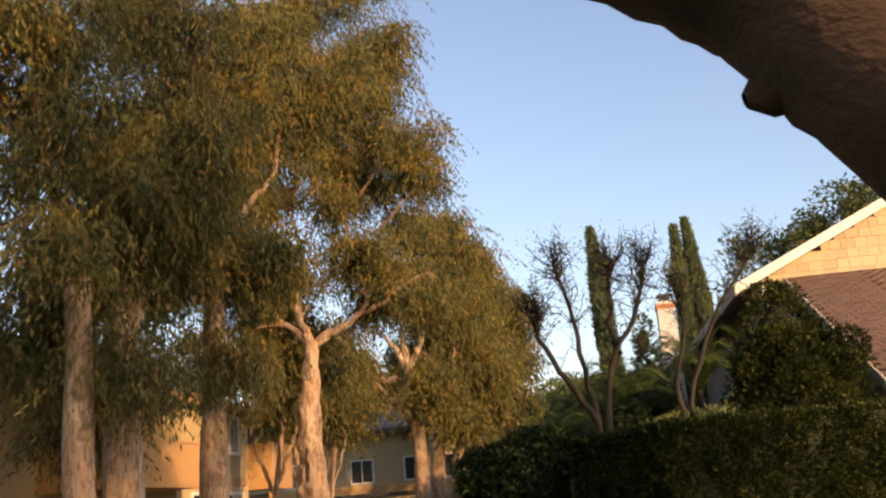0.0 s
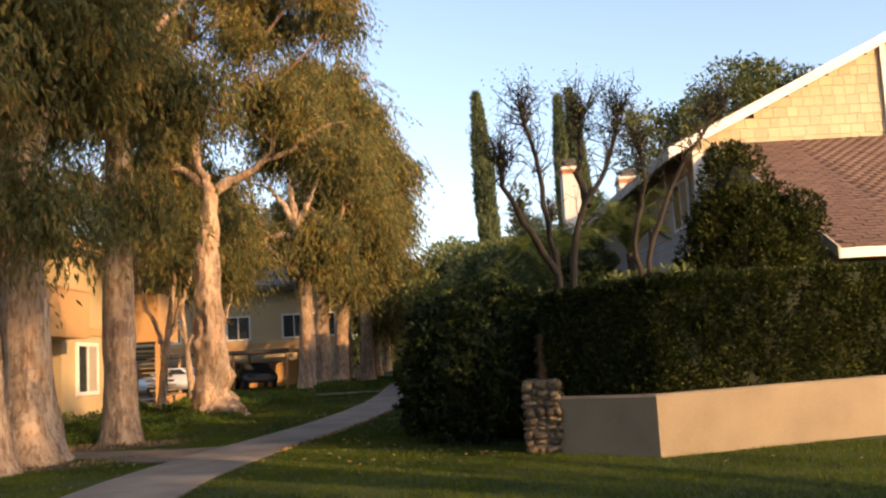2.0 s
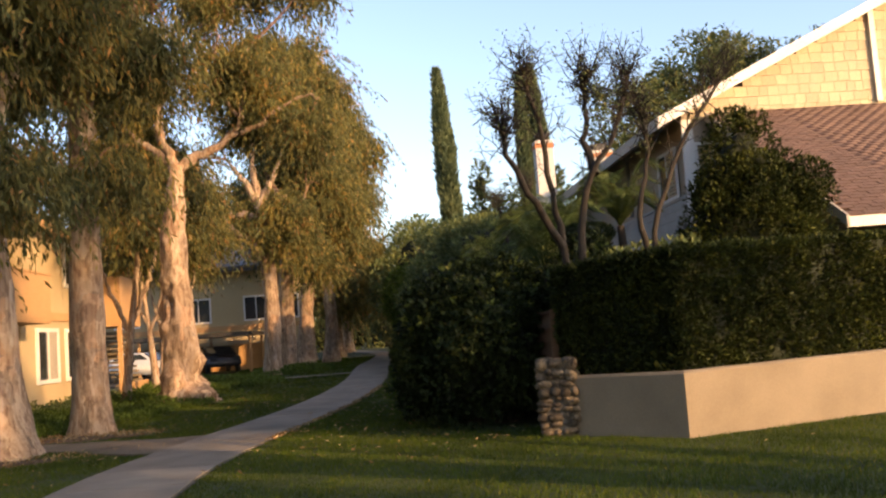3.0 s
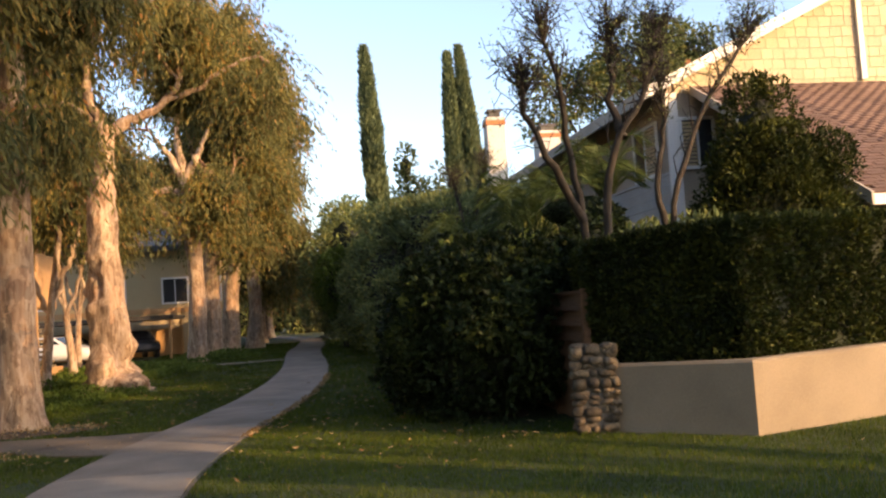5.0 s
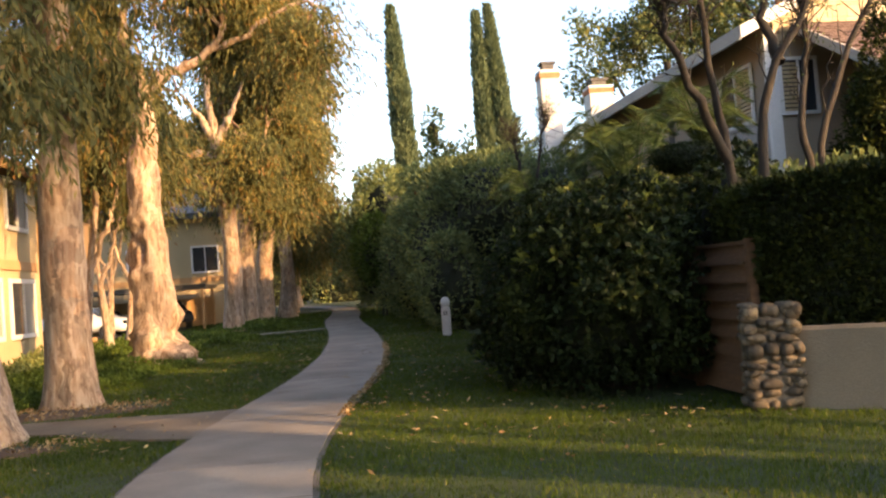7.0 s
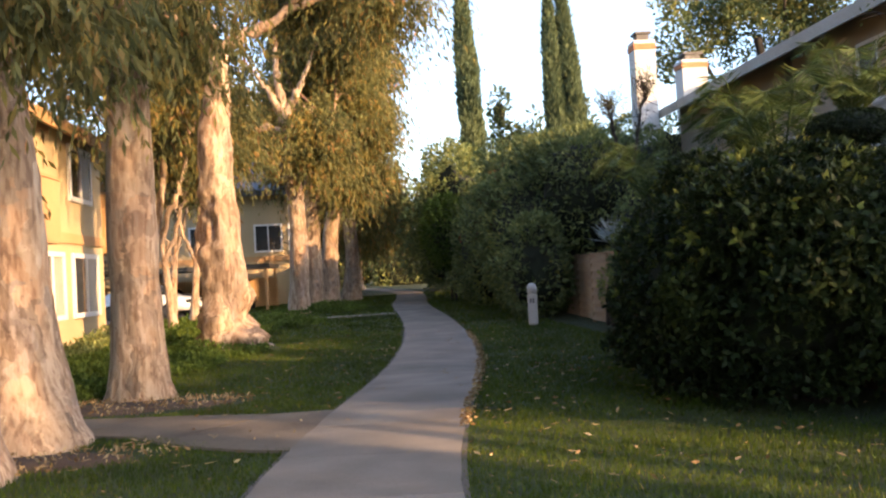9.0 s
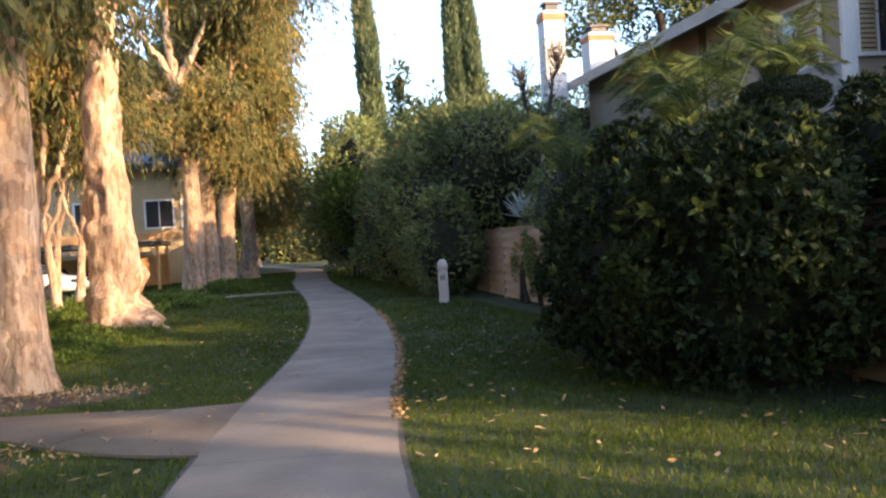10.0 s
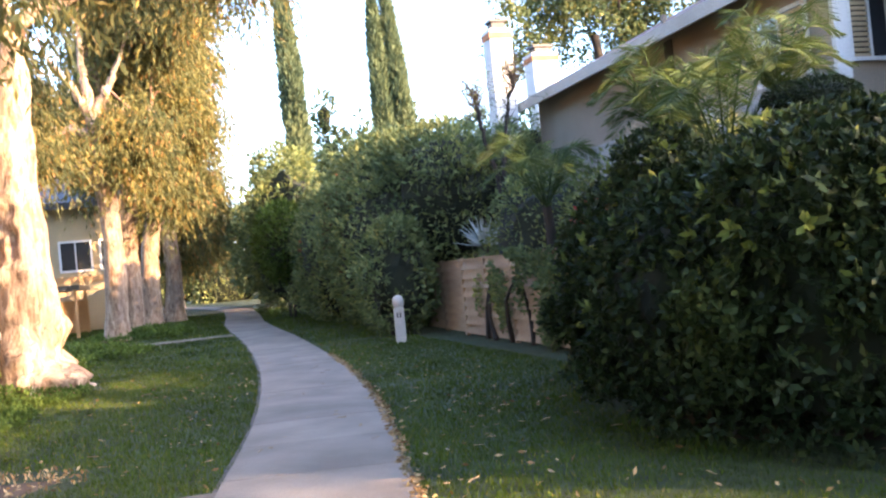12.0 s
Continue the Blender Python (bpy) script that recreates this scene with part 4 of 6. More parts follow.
# ---- gum trees ----
def gum_tree(x, y, r, knots, limbs, lobes, clusters, seed, label, flare=1.6, leaf=0.19, fork_r=0.6, burl=False):
    """Eucalyptus: flared trunk through knots, bent limbs, crown of hanging leaf sprays."""
    z0 = ground_z(y)
    ob = thing("gum_tree", x, y, z0, label, "tree", "row of gum trees")
    rng = np.random.RandomState(seed)
    o = np.array((x, y, z0))
    line = curve_pts([(0, 0, -0.1)] + [(a - x, b - y, c) for a, b, c in knots], 36)
    h = np.linspace(0, 1, 36)
    hz = line[:, 2]
    rad = r * (1 - (1 - fork_r) * h) * (1 + (flare - 1) * np.exp(-hz / 0.55)) * (1 + 0.05 * np.sin(hz * 2.1 + seed))
    if burl:
        line = curve_pts([(0, 0, -0.1)] + [(a - x, b - y, c) for a, b, c in knots], 90)
        rad = np.interp(np.linspace(0, 1, 90), h, rad)
    V, F = tube_arrays(line, rad, 48 if burl else 24, 0.012 if burl else 0.03, seed, 0.05)
    cen = np.repeat(line, 48 if burl else 24, 0)
    lumps = np.array([noise.noise(Vector(v) * 1.9 + Vector((seed, 0, 0))) + 0.6 * noise.noise(Vector(v) * 4.8) for v in V])
    amount = np.where(V[:, 2] < 1.4, 0.62 * (1 - np.clip(V[:, 2], 0, 1.4) / 1.7), 0.07) + 0.34 * np.exp(-((V[:, 2] - 3.1) / 0.9) ** 2) * (V[:, 0] < cen[:, 0]) if burl else np.full(len(V), 0.05)
    V = V + (V - cen) * (lumps * amount)[:, None] * 1.6
    put("trunk", smooth(poly_mesh("trunk", V, F)), BARK, ob)
    top = line[-1]
    starts = []
    wood = [(line, np.interp(np.linspace(0, 1, len(line)), h, rad) if len(rad) != len(line) else rad)]
    for lk in limbs:
        ln = curve_pts([(a - x, b - y, c) for a, b, c in lk], 18) + rng.normal(size=(18, 3)) * 0.035
        ln[0] = (lk[0][0] - x, lk[0][1] - y, lk[0][2])
        near = min(((np.linalg.norm(q - ln[0], axis=1).min(), w[np.linalg.norm(q - ln[0], axis=1).argmin()]) for q, w in wood), key=lambda k: k[0])[1]
        lr = np.linspace(near * 0.8, max(0.03, near * 0.12), 18) * (1 + 0.14 * np.sin(np.arange(18) * 1.9 + seed))
        V, F = tube_arrays(ln, lr, 12, 0.05, seed)
        put("limb", smooth(poly_mesh("limb", V, F)), BARK, ob)
        wood.append((ln, lr))
        starts += [ln[6], ln[9], ln[12], ln[15], ln[17]]
    starts.append(top)
    S = np.array(starts)
    # clumps of foliage with gaps between them, clusters gathered in each
    nc = max(12, clusters // 16)
    CP, _ = blob_points(lobes, nc, rng, 0.3)
    CP = CP - o
    size = rng.uniform(0.4, 1.15, nc) * math.sqrt(leaf / 0.19)
    pick = rng.choice(nc, int(clusters * 1.55), p=size ** 2 / (size ** 2).sum())
    P = CP[pick] + rng.normal(size=(len(pick), 3)) * size[pick][:, None] * np.array((0.50, 0.50, 0.34))
    twigs = []
    for q in CP:
        s = S[np.argmin(np.linalg.norm(S - q, axis=1))]
        if np.linalg.norm(s - q) > 3.2 and twigs:
            continue
        m = (s + q) / 2 + rng.normal(size=3) * 0.3 + np.array((0, 0, 0.2))
        twigs.append(tube_arrays(curve_pts([s, m, q], 6), np.linspace(0.055, 0.014, 6), 5))
    V, F = joined(twigs)
    put("branchwork", smooth(poly_mesh("branchwork", V, F)), TWIG, ob, "reddish thin branches")["kind"] = "stuff"
    # sprays: five hanging twigs a cluster, a dozen leaves on each
    nt, nl = 9, 10
    C = np.repeat(P, nt, 0)
    A = C + rng.normal(size=C.shape) * np.array((0.26, 0.26, 0.2))
    d = unit(rng.normal(size=C.shape) * np.array((1, 1, 0.35)) + np.array((0, 0, -0.35)))
    ln = rng.uniform(0.35, 1.1, (len(C), 1)) * leaf / 0.19
    LP, LD = [], []
    for j in range(nl):
        t = (j + rng.rand(len(C), 1)) / nl
        p = A + d * ln * t + np.array((0, 0, -0.75)) * ln * t ** 1.6
        LP.append(p)
        LD.append(unit(d * 0.5 + rng.normal(size=C.shape) * 0.42 + np.array((0, 0, -1.0))))
    LP, LD = np.concatenate(LP), np.concatenate(LD)
    V, F = leaf_arrays(LP, LD, leaf * rng.uniform(0.65, 1.3, len(LP)), leaf * 0.25, rng)
    put("crown", poly_mesh("crown", V, F), GUMLEAF, ob)
    return ob


gum_tree(-4.85, 14.5, 0.36, [(-4.95, 14.6, 3), (-5.2, 14.8, 7)], [[(-5.05, 14.7, 5.0), (-5.4, 14.6, 7.0), (-6.0, 14.6, 9.0)]],
         [(-5.3, 14.6, 7.6, 1.9, 1.7, 2.2), (-6.0, 15.0, 10.5, 2.4, 2.4, 2.6), (-4.6, 14.8, 5.6, 0.9, 0.8, 1.2)], 260, 101, "pale gum tree with peeling bark and hanging leaves beside the path")
gum_tree(-4.85, 16.35, 0.46, [(-5.0, 16.5, 2.5), (-5.2, 16.7, 5), (-5.4, 16.8, 9)], [[(-5.2, 16.7, 5), (-4.6, 16.9, 7), (-3.9, 17.2, 9)], [(-5.3, 16.7, 6), (-6.2, 16.4, 8), (-7, 16.2, 10)]],
         [(-5.6, 17.0, 8.5, 2.2, 1.9, 2.4), (-4.6, 17.4, 6.3, 1.3, 1.1, 1.5), (-7.0, 17.0, 7.0, 1.9, 1.8, 2.4), (-5.4, 17.2, 12.0, 2.6, 2.4, 2.6), (-3.6, 17.6, 9.6, 1.6, 1.6, 1.9), (-5.7, 15.7, 6.6, 1.2, 0.8, 1.8), (-6.6, 17.6, 5.2, 1.0, 1.0, 1.4), (-4.2, 16.4, 8.2, 1.2, 1.0, 1.6), (-5.0, 17.5, 4.9, 0.9, 0.8, 0.8), (-5.7, 17.8, 4.6, 0.8, 0.8, 0.8)], 580, 102, "stout gum tree with smooth pale bark and dark hollows")
gum_tree(-4.45, 20.1, 0.37, [(-4.5, 20.1, 2.5), (-4.42, 20.1, 5.5), (-4.5, 20.1, 8.8), (-4.7, 20.2, 12)], [[(-4.45, 20.1, 7.5), (-3.8, 20.2, 9.0), (-2.8, 20.4, 10.2)], [(-4.45, 20.1, 6.8), (-5.4, 20.3, 8.2), (-6.3, 20.6, 10)]],
         [(-4.9, 20.4, 11.5, 2.6, 2.3, 2.6), (-2.8, 20.8, 11.0, 2.0, 1.8, 2.2), (-3.1, 20.6, 8.4, 1.2, 1.2, 1.6), (-5.6, 20.4, 6.4, 1.3, 1.3, 1.8), (-6.5, 20.6, 9.0, 2.0, 1.9, 2.6), (-4.4, 20.6, 14.6, 2.6, 2.4, 2.4), (-2.0, 21.0, 13.6, 1.7, 1.6, 2.0), (-5.0, 19.4, 6.4, 1.3, 0.6, 1.5), (-4.1, 19.5, 5.7, 0.6, 0.5, 0.9), (-5.6, 19.6, 5.2, 0.9, 0.6, 1.0)], 720, 103, "slim tall gum tree with gray lower bark", 1.35)
gum_tree(-4.3, 28.4, 0.54, [(-4.40, 28.4, 2.5), (-4.46, 28.4, 4.5), (-4.34, 28.4, 6.0), (-4.27, 28.4, 7.1)],
         [[(-4.28, 28.4, 6.95), (-3.75, 28.4, 7.32), (-3.3, 28.4, 7.42), (-2.65, 28.4, 7.85), (-2.35, 28.4, 8.25), (-2.08, 28.4, 9.3), (-1.95, 28.4, 10.6)], [(-2.62, 28.4, 7.9), (-1.72, 28.4, 8.12), (-1.35, 28.3, 8.5), (-0.3, 28.2, 8.96), (0.2, 28.1, 8.75)],
          [(-4.28, 28.4, 6.9), (-4.7, 28.5, 8.2), (-4.6, 28.7, 10.0), (-4.9, 28.8, 12)], [(-4.45, 28.45, 7.2), (-5.6, 28.7, 8.2), (-6.6, 28.9, 9.8)], [(-2.3, 28.4, 8.4), (-2.9, 28.2, 9.6), (-2.8, 28.1, 11.2)]],
         [(-4.6, 28.9, 12.5, 2.9, 2.4, 2.8), (-2.1, 28.9, 12.0, 2.1, 1.8, 2.2), (-1.3, 28.3, 10.2, 0.9, 1.2, 1.2), (0.0, 28.1, 8.3, 0.45, 0.6, 0.7), (-2.9, 29.2, 9.4, 1.7, 1.0, 1.3), (-5.6, 28.4, 9.4, 1.4, 1.5, 1.5), (-7.0, 28.8, 9.4, 2.0, 2.0, 2.4), (-3.2, 28.8, 15.4, 2.9, 2.5, 2.6), (-6.2, 28.4, 7.2, 1.0, 1.0, 1.2), (-1.0, 28.6, 13.2, 1.2, 1.4, 2.0), (-1.2, 28.8, 16.0, 2.1, 2.0, 2.4), (-1.5, 28.8, 19.5, 2.5, 2.2, 2.6), (-4.6, 28.8, 19.0, 2.6, 2.2, 2.6), (-6.4, 28.6, 14.5, 2.2, 2.0, 2.6)],
         1050, 104, "large gum tree with a flared burled foot and peeling cream bark", 1.75, fork_r=0.40, burl=True)
# three sunlit gums standing close together farther on, and one in shade
gum_tree(-3.75, 45.5, 0.40, [(-3.68, 45.5, 4.0), (-3.85, 45.5, 6.7), (-4.02, 45.5, 8.4)],
         [[(-4.0, 45.5, 8.1), (-4.7, 45.4, 9.4), (-5.45, 45.3, 10.4)], [(-4.02, 45.5, 8.3), (-4.2, 45.5, 9.8), (-4.25, 45.5, 11.3), (-4.1, 45.5, 13.2)], [(-4.0, 45.5, 8.2), (-3.45, 45.4, 9.1), (-3.1, 45.3, 9.8), (-2.4, 45.2, 11.4)],
          [(-3.92, 45.5, 7.3), (-4.7, 45.3, 7.7), (-5.2, 45.2, 7.6), (-5.7, 45.1, 8.4)], [(-3.75, 45.5, 5.4), (-4.34, 45.3, 6.1), (-5.2, 45.2, 6.9), (-5.8, 45.1, 7.9)]],
         [(-4.4, 45.8, 14.4, 2.4, 2.0, 2.0), (-2.2, 45.6, 12.4, 1.7, 1.7, 2.0), (-6.2, 45.4, 10.4, 1.5, 1.4, 1.6), (-3.4, 49.2, 10.6, 2.2, 0.9, 2.0), (-5.4, 49.5, 8.4, 1.8, 0.8, 2.2), (-5.6, 49.5, 5.4, 1.3, 0.8, 1.6), (-2.3, 45.3, 7.2, 0.9, 0.9, 2.0), (-4.8, 44.6, 4.9, 0.8, 0.6, 0.9), (-4.4, 44.8, 11.0, 1.4, 0.5, 0.8), (-5.6, 44.6, 8.8, 0.8, 0.5, 0.8)],
         330, 110, "sunlit gum tree with pale bark and crooked bare forks", 1.5, leaf=0.27, fork_r=0.62)
gum_tree(-3.35, 48.5, 0.46, [(-3.3, 48.5, 3), (-3.1, 48.5, 6.5), (-3.2, 48.5, 9)],
         [[(-3.1, 48.5, 6.0), (-2.2, 48.2, 7.6), (-1.9, 48.0, 9.6)], [(-3.2, 48.5, 8.5), (-4.0, 48.2, 10.4), (-4.2, 48, 12)]],
         [(-3.2, 48.5, 12.0, 2.4, 2.2, 2.8), (-1.4, 48.2, 9.6, 1.5, 1.6, 2.4), (-2.4, 48.5, 15.0, 2.2, 2.1, 2.2), (-1.7, 47.8, 6.6, 0.9, 0.9, 1.7)],
         250, 111, "sunlit gum tree with pale peeling bark farther along the path", 1.5, leaf=0.28)
gum_tree(-2.75, 51.5, 0.44, [(-2.55, 51.5, 3), (-2.3, 51.5, 5.0), (-2.5, 51.5, 9)],
         [[(-2.35, 51.5, 4.6), (-1.6, 51.2, 5.9), (-1.3, 51, 7.6), (-0.9, 50.8, 9.4)], [(-2.4, 51.5, 7.0), (-3.4, 51.2, 8.6), (-3.6, 51, 10.8)]],
         [(-2.4, 51.5, 12.0, 2.3, 2.2, 2.8), (-1.0, 51, 9.8, 1.3, 1.6, 2.2), (-2.0, 51.5, 14.6, 2.2, 2.0, 2.2), (-0.6, 50.8, 6.8, 0.9, 1.0, 1.7), (-3.6, 51.2, 8.0, 1.4, 1.2, 1.8)],
         250, 112, "forked sunlit gum tree with a flaring foot beside the path", 1.7, leaf=0.29)
gum_tree(-1.7, 57.5, 0.42, [(-1.6, 57.5, 3), (-1.85, 57.5, 6.5), (-2.3, 57.5, 10)],
         [[(-1.9, 57.5, 6.3), (-1.0, 57.1, 7.6), (-0.7, 56.7, 9.6)], [(-1.9, 57.5, 7.4), (-2.7, 56.7, 9.2), (-2.9, 56.3, 11)]],
         [(-1.7, 57.5, 12.0, 2.5, 2.2, 2.8), (-0.4, 57.5, 10.0, 1.5, 1.8, 2.2), (-1.1, 57.5, 15.0, 2.3, 2.1, 2.2), (-0.2, 57.0, 6.8, 1.1, 1.1, 1.6), (-3.4, 57.5, 9.0, 1.6, 1.6, 2.0)],
         220, 113, "gum tree with gray bark in the shade of the row", 1.5, leaf=0.32)
for i, (gx, gy) in enumerate(((-1.7, 66.0), (-1.4, 76.0), (-3.5, 64.0), (-6.5, 70.0))):
    gum_tree(gx, gy, 0.42, [(gx, gy, 4), (gx - 0.3, gy, 10)], [[(gx, gy, 5), (gx + 1.5, gy, 8), (gx + 2, gy, 10)]],
             [(gx, gy, 11.5, 2.8, 2.6, 3.4), (gx + 1.6, gy, 8.0, 2.0, 2.0, 2.6), (gx - 1.8, gy, 8.0, 2.0, 2.0, 2.8), (gx + 0.5, gy, 14.8, 2.2, 2.0, 2.2), (gx + 1.6, gy, 6.0, 1.3, 1.3, 1.4)], 230, 120 + i, "distant gum tree in the row along the path", 1.4, leaf=0.42)
# unseen gums added behind the camera, continuing the row, to block sky light
for i, (gx, gy) in enumerate(((-8.6, 7.0), (-8.2, 0.0), (-7.8, -7.0))):
    gum_tree(gx, gy, 0.42, [(gx, gy, 4), (gx - 0.3, gy, 10)], [[(gx, gy, 5), (gx + 1.5, gy, 8), (gx + 2, gy, 10)]],
             [(gx, gy, 11.5, 3.0, 3.2, 3.4), (gx + 0.8, gy, 8.4, 1.6, 2.4, 2.2), (gx - 1.8, gy, 7.4, 2.0, 2.6, 2.6), (gx + 0.5, gy, 14.8, 2.6, 3.0, 2.2)], 170, 125 + i, "tall gum tree continuing the row, added unseen to block sky light", 1.4, leaf=0.40)
# slight trees between the gums and the buildings
for i, (gx, gy, ln) in enumerate(((-6.6, 30.5, 0.6), (-7.4, 38.0, -0.5), (-7.2, 40.5, 0.5), (-8.6, 44.0, 0.4))):
    gum_tree(gx, gy, 0.15, [(gx + ln * 0.4, gy, 2.2), (gx + ln, gy, 4.8)], [[(gx + ln * 0.4, gy, 2.2), (gx - ln * 0.6, gy, 3.6), (gx - ln * 1.3, gy, 5.2)], [(gx + ln * 0.5, gy, 2.6), (gx + ln * 1.6, gy, 4.0), (gx + ln * 2.0, gy, 5.4)]],
             [(gx, gy, 7.6, 2.2, 1.8, 2.2), (gx + 1.2, gy, 6.4, 1.0, 1.0, 0.9), (gx - 1.2, gy, 6.8, 1.0, 1.0, 1.0)], 110, 130 + i, "slight crooked tree beside the apartment building", 1.3, leaf=0.24, fork_r=0.5)
# woods that close the view behind the buildings; at negative y, unseen sky blockers
for i, (gx, gy, s) in enumerate(((-17, 66, 1.0), (-11, 74, 1.1), (-24, 62, 1.1), (-3, 100, 1.2), (6, 104, 0.8), (-14, 96, 1.2), (-26, 40, 1.0), (-3, -22, 1.2), (6, -26, 1.2), (-14, -12, 1.1), (13, -24, 0.8), (1.5, 92, 0.55), (-4.5, 90, 0.5), (9, 88, 0.7))):
    round_tree("far_tree", gx, gy, [(gx, gy, 7.5 * s, 3.6 * s, 3.2 * s, 3.2 * s), (gx + 2.6 * s, gy, 6.0 * s, 2.8 * s, 2.6 * s, 2.8 * s), (gx - 2.6 * s, gy, 6.4 * s, 2.8 * s, 2.6 * s, 2.6 * s), (gx + 0.6, gy, 10.2 * s, 2.6 * s, 2.4 * s, 2.0 * s)], 5200, 0.45, FARLEAF, "distant leafy tree behind the buildings, or added unseen behind the camera", 0.35, 140 + i, -0.2)


# ---- the near tree with the overhanging limb ----
def near_tree():
    ob = thing("leaning_tree", 7.0, 0.7, 0, "rough dark brown tree with a thick overhanging limb", "tree")
    o = np.array((7.0, 0.7, 0))
    rng = np.random.RandomState(151)
    a = curve_pts([(7.0, 0.7, -0.1), (6.75, 0.72, 1.0), (6.05, 0.78, 2.10), (5.52, 0.8, 2.78), (5.15, 0.82, 3.22), (4.68, 0.85, 3.48), (3.8, 0.9, 3.85), (2.2, 1.2, 4.9)], 40) - o
    V1 = tube_arrays(a, np.interp(np.linspace(0, 1, 40), [0, 0.15, 0.45, 0.7, 1], [0.5, 0.44, 0.375, 0.29, 0.1]), 20, 0.05, 5, 0.06)
    b = curve_pts([(6.6, 0.73, 1.3), (7.3, 0.6, 3.2), (8.2, 0.2, 5.5), (8.6, 0.0, 7.0)], 16) - o
    V2 = tube_arrays(b, np.linspace(0.34, 0.14, 16), 14, 0.05, 6, 0.05)
    k = curve_pts([(5.36, 0.82, 2.92), (5.17, 0.84, 2.82), (4.98, 0.85, 2.76)], 6) - o
    V3 = tube_arrays(k, [0.24, 0.18, 0.14, 0.115, 0.095, 0.03], 10, 0.08, 7)
    V, F = joined([V1, V2, V3])
    put("trunk", smooth(poly_mesh("trunk", V, F)), LIMBBARK, ob)
    lobes = [(8.5, 0.0, 7.6, 2.6, 2.2, 1.6), (3.0, 1.4, 6.4, 1.5, 1.4, 0.8), (6.0, 0.2, 7.0, 2.0, 1.8, 1.2)]
    P, D = blob_points(lobes, 5200, rng, 0.3)
    P = P[clumped(P, 0.8, -0.05, 4)]
    V, F = leaf_arrays(P - o, rng.normal(size=P.shape) + np.array((0, 0, -0.3)), 0.13, 0.06, rng)
    put("crown", poly_mesh("crown", V, F), BUSHLEAF, ob)
    tw = [tube_arrays(curve_pts([a[34] if q[0] + 7 < 5 else b[12], (q + b[12]) / 2 if q[0] + 7 >= 5 else (q + a[34]) / 2, q], 5), [0.05, 0.04, 0.03, 0.02, 0.01], 5) for q in (P - o)[::160]]
    V, F = joined(tw)
    put("branchwork", poly_mesh("branchwork", V, F), LIMBBARK, ob)


near_tree()
# unseen trees added across the lawn to shade the grass and the gums
round_tree("shade_tree", 16.5, -2.0, [(16.5, -2.6, 9.8, 2.3, 2.6, 2.6), (17.2, 0.6, 9.4, 1.9, 1.8, 2.2), (16.5, 2.2, 6.8, 1.6, 2.8, 1.3), (16.0, -4.6, 7.0, 1.8, 1.6, 1.6), (16.8, 4.2, 9.2, 1.8, 1.7, 2.4), (16.5, -1.0, 15.0, 2.8, 3.0, 3.2), (17.0, -4.0, 13.2, 2.4, 2.4, 2.6), (16.5, 1.6, 13.0, 2.0, 2.0, 2.4), (16.5, -2.5, 19.2, 2.8, 3.2, 3.0), (16.4, -3.2, 7.2, 1.3, 1.5, 1.3), (16.2, -2.8, 7.4, 1.2, 1.2, 1.2)], 56000, 0.2, FARLEAF, "unseen leafy tree added across the lawn to cast shade", 0.28, 161, 0.0)
round_tree("shade_tree", 19.2, -5.0, [(19.0, -5.3, 18.5, 2.4, 2.4, 3.2), (19.0, -7.8, 17.0, 2.4, 2.2, 3.0), (19.0, -2.4, 17.0, 2.2, 2.0, 2.6), (19.0, -5.0, 14.0, 2.0, 2.2, 1.6)], 26000, 0.3, FARLEAF, "unseen tall leafy tree added across the lawn to cast shade", 0.32, 163, 0.08)
round_tree("shade_tree", 24.0, -13.0, [(24.0, -13.0, 7.5, 2.4, 2.6, 2.0), (22.5, -10.0, 5.6, 1.8, 1.8, 1.4)], 3000, 0.2, FARLEAF, "unseen leafy tree added across the lawn to cast shade", 0.28, 162, 0.0)


# ---- house behind the hedge ----
house = thing("house", 9.4, 22.8, 0, "taupe house with a cream shingled gable and tile roof", "house")
HX, HY = 9.4, 22.8


def hpart(name, x0, x1, y0, y1, z0, z1, m, parent=house, bev=0.0, label=""):
    return box(name, x0 - HX, x1 - HX, y0 - HY, y1 - HY, z0, z1, m, parent, bev, label)


SL = 0.468
hpart("wall", 9.4, 9.6, 22.8, 36.0, 3.3, 6.55, GRAYWALL, label="taupe upper side wall")
hpart("wall", 10.2, 10.4, 23.0, 36.0, 0, 3.3, GRAYWALL, label="recessed lower side wall")
hpart("overhang_soffit", 9.4, 10.4, 23.0, 36.0, 3.30, 3.36, GRAYWALL)
for i in range(5):
    hpart("siding_board", 9.345, 9.4, 22.8, 36.0, 3.31 + i * 0.225, 3.31 + i * 0.225 + 0.215, PALESIDING)
prism("wall", [(0.2, 0), (9.6, 0), (9.6, 6.6 + 0.6), (6.0, 6.45 + SL * 5.7), (0.2, 6.4 + 0.1)], "y", 0.0, 0.2, GRAYWALL, house, "gable wall")
# roof slabs with fascia and rake boards
prism("roof", [(-0.75, 6.22), (6.0, 6.22 + SL * 6.75), (6.0, 6.36 + SL * 6.75), (-0.75, 6.36)], "y", -0.5, 13.6, TILE, house)
prism("roof", [(6.0, 6.22 + SL * 6.75), (15, 6.22 + SL * 6.75 - 0.4 * 9), (15, 6.36 + SL * 6.75 - 0.4 * 9), (6.0, 6.36 + SL * 6.75)], "y", -0.5, 13.6, TILE, house)
prism("rake_board", [(-0.78, 6.10), (6.0, 6.10 + SL * 6.78), (6.0, 6.36 + SL * 6.78), (-0.78, 6.36)], "y", -0.56, -0.5, WHITE, house, "white painted rake board")
hpart("fascia", 8.60, 8.65, 22.3, 36.4, 6.08, 6.36, FASCIA, label="white fascia board along the eave, toned darker for shade")
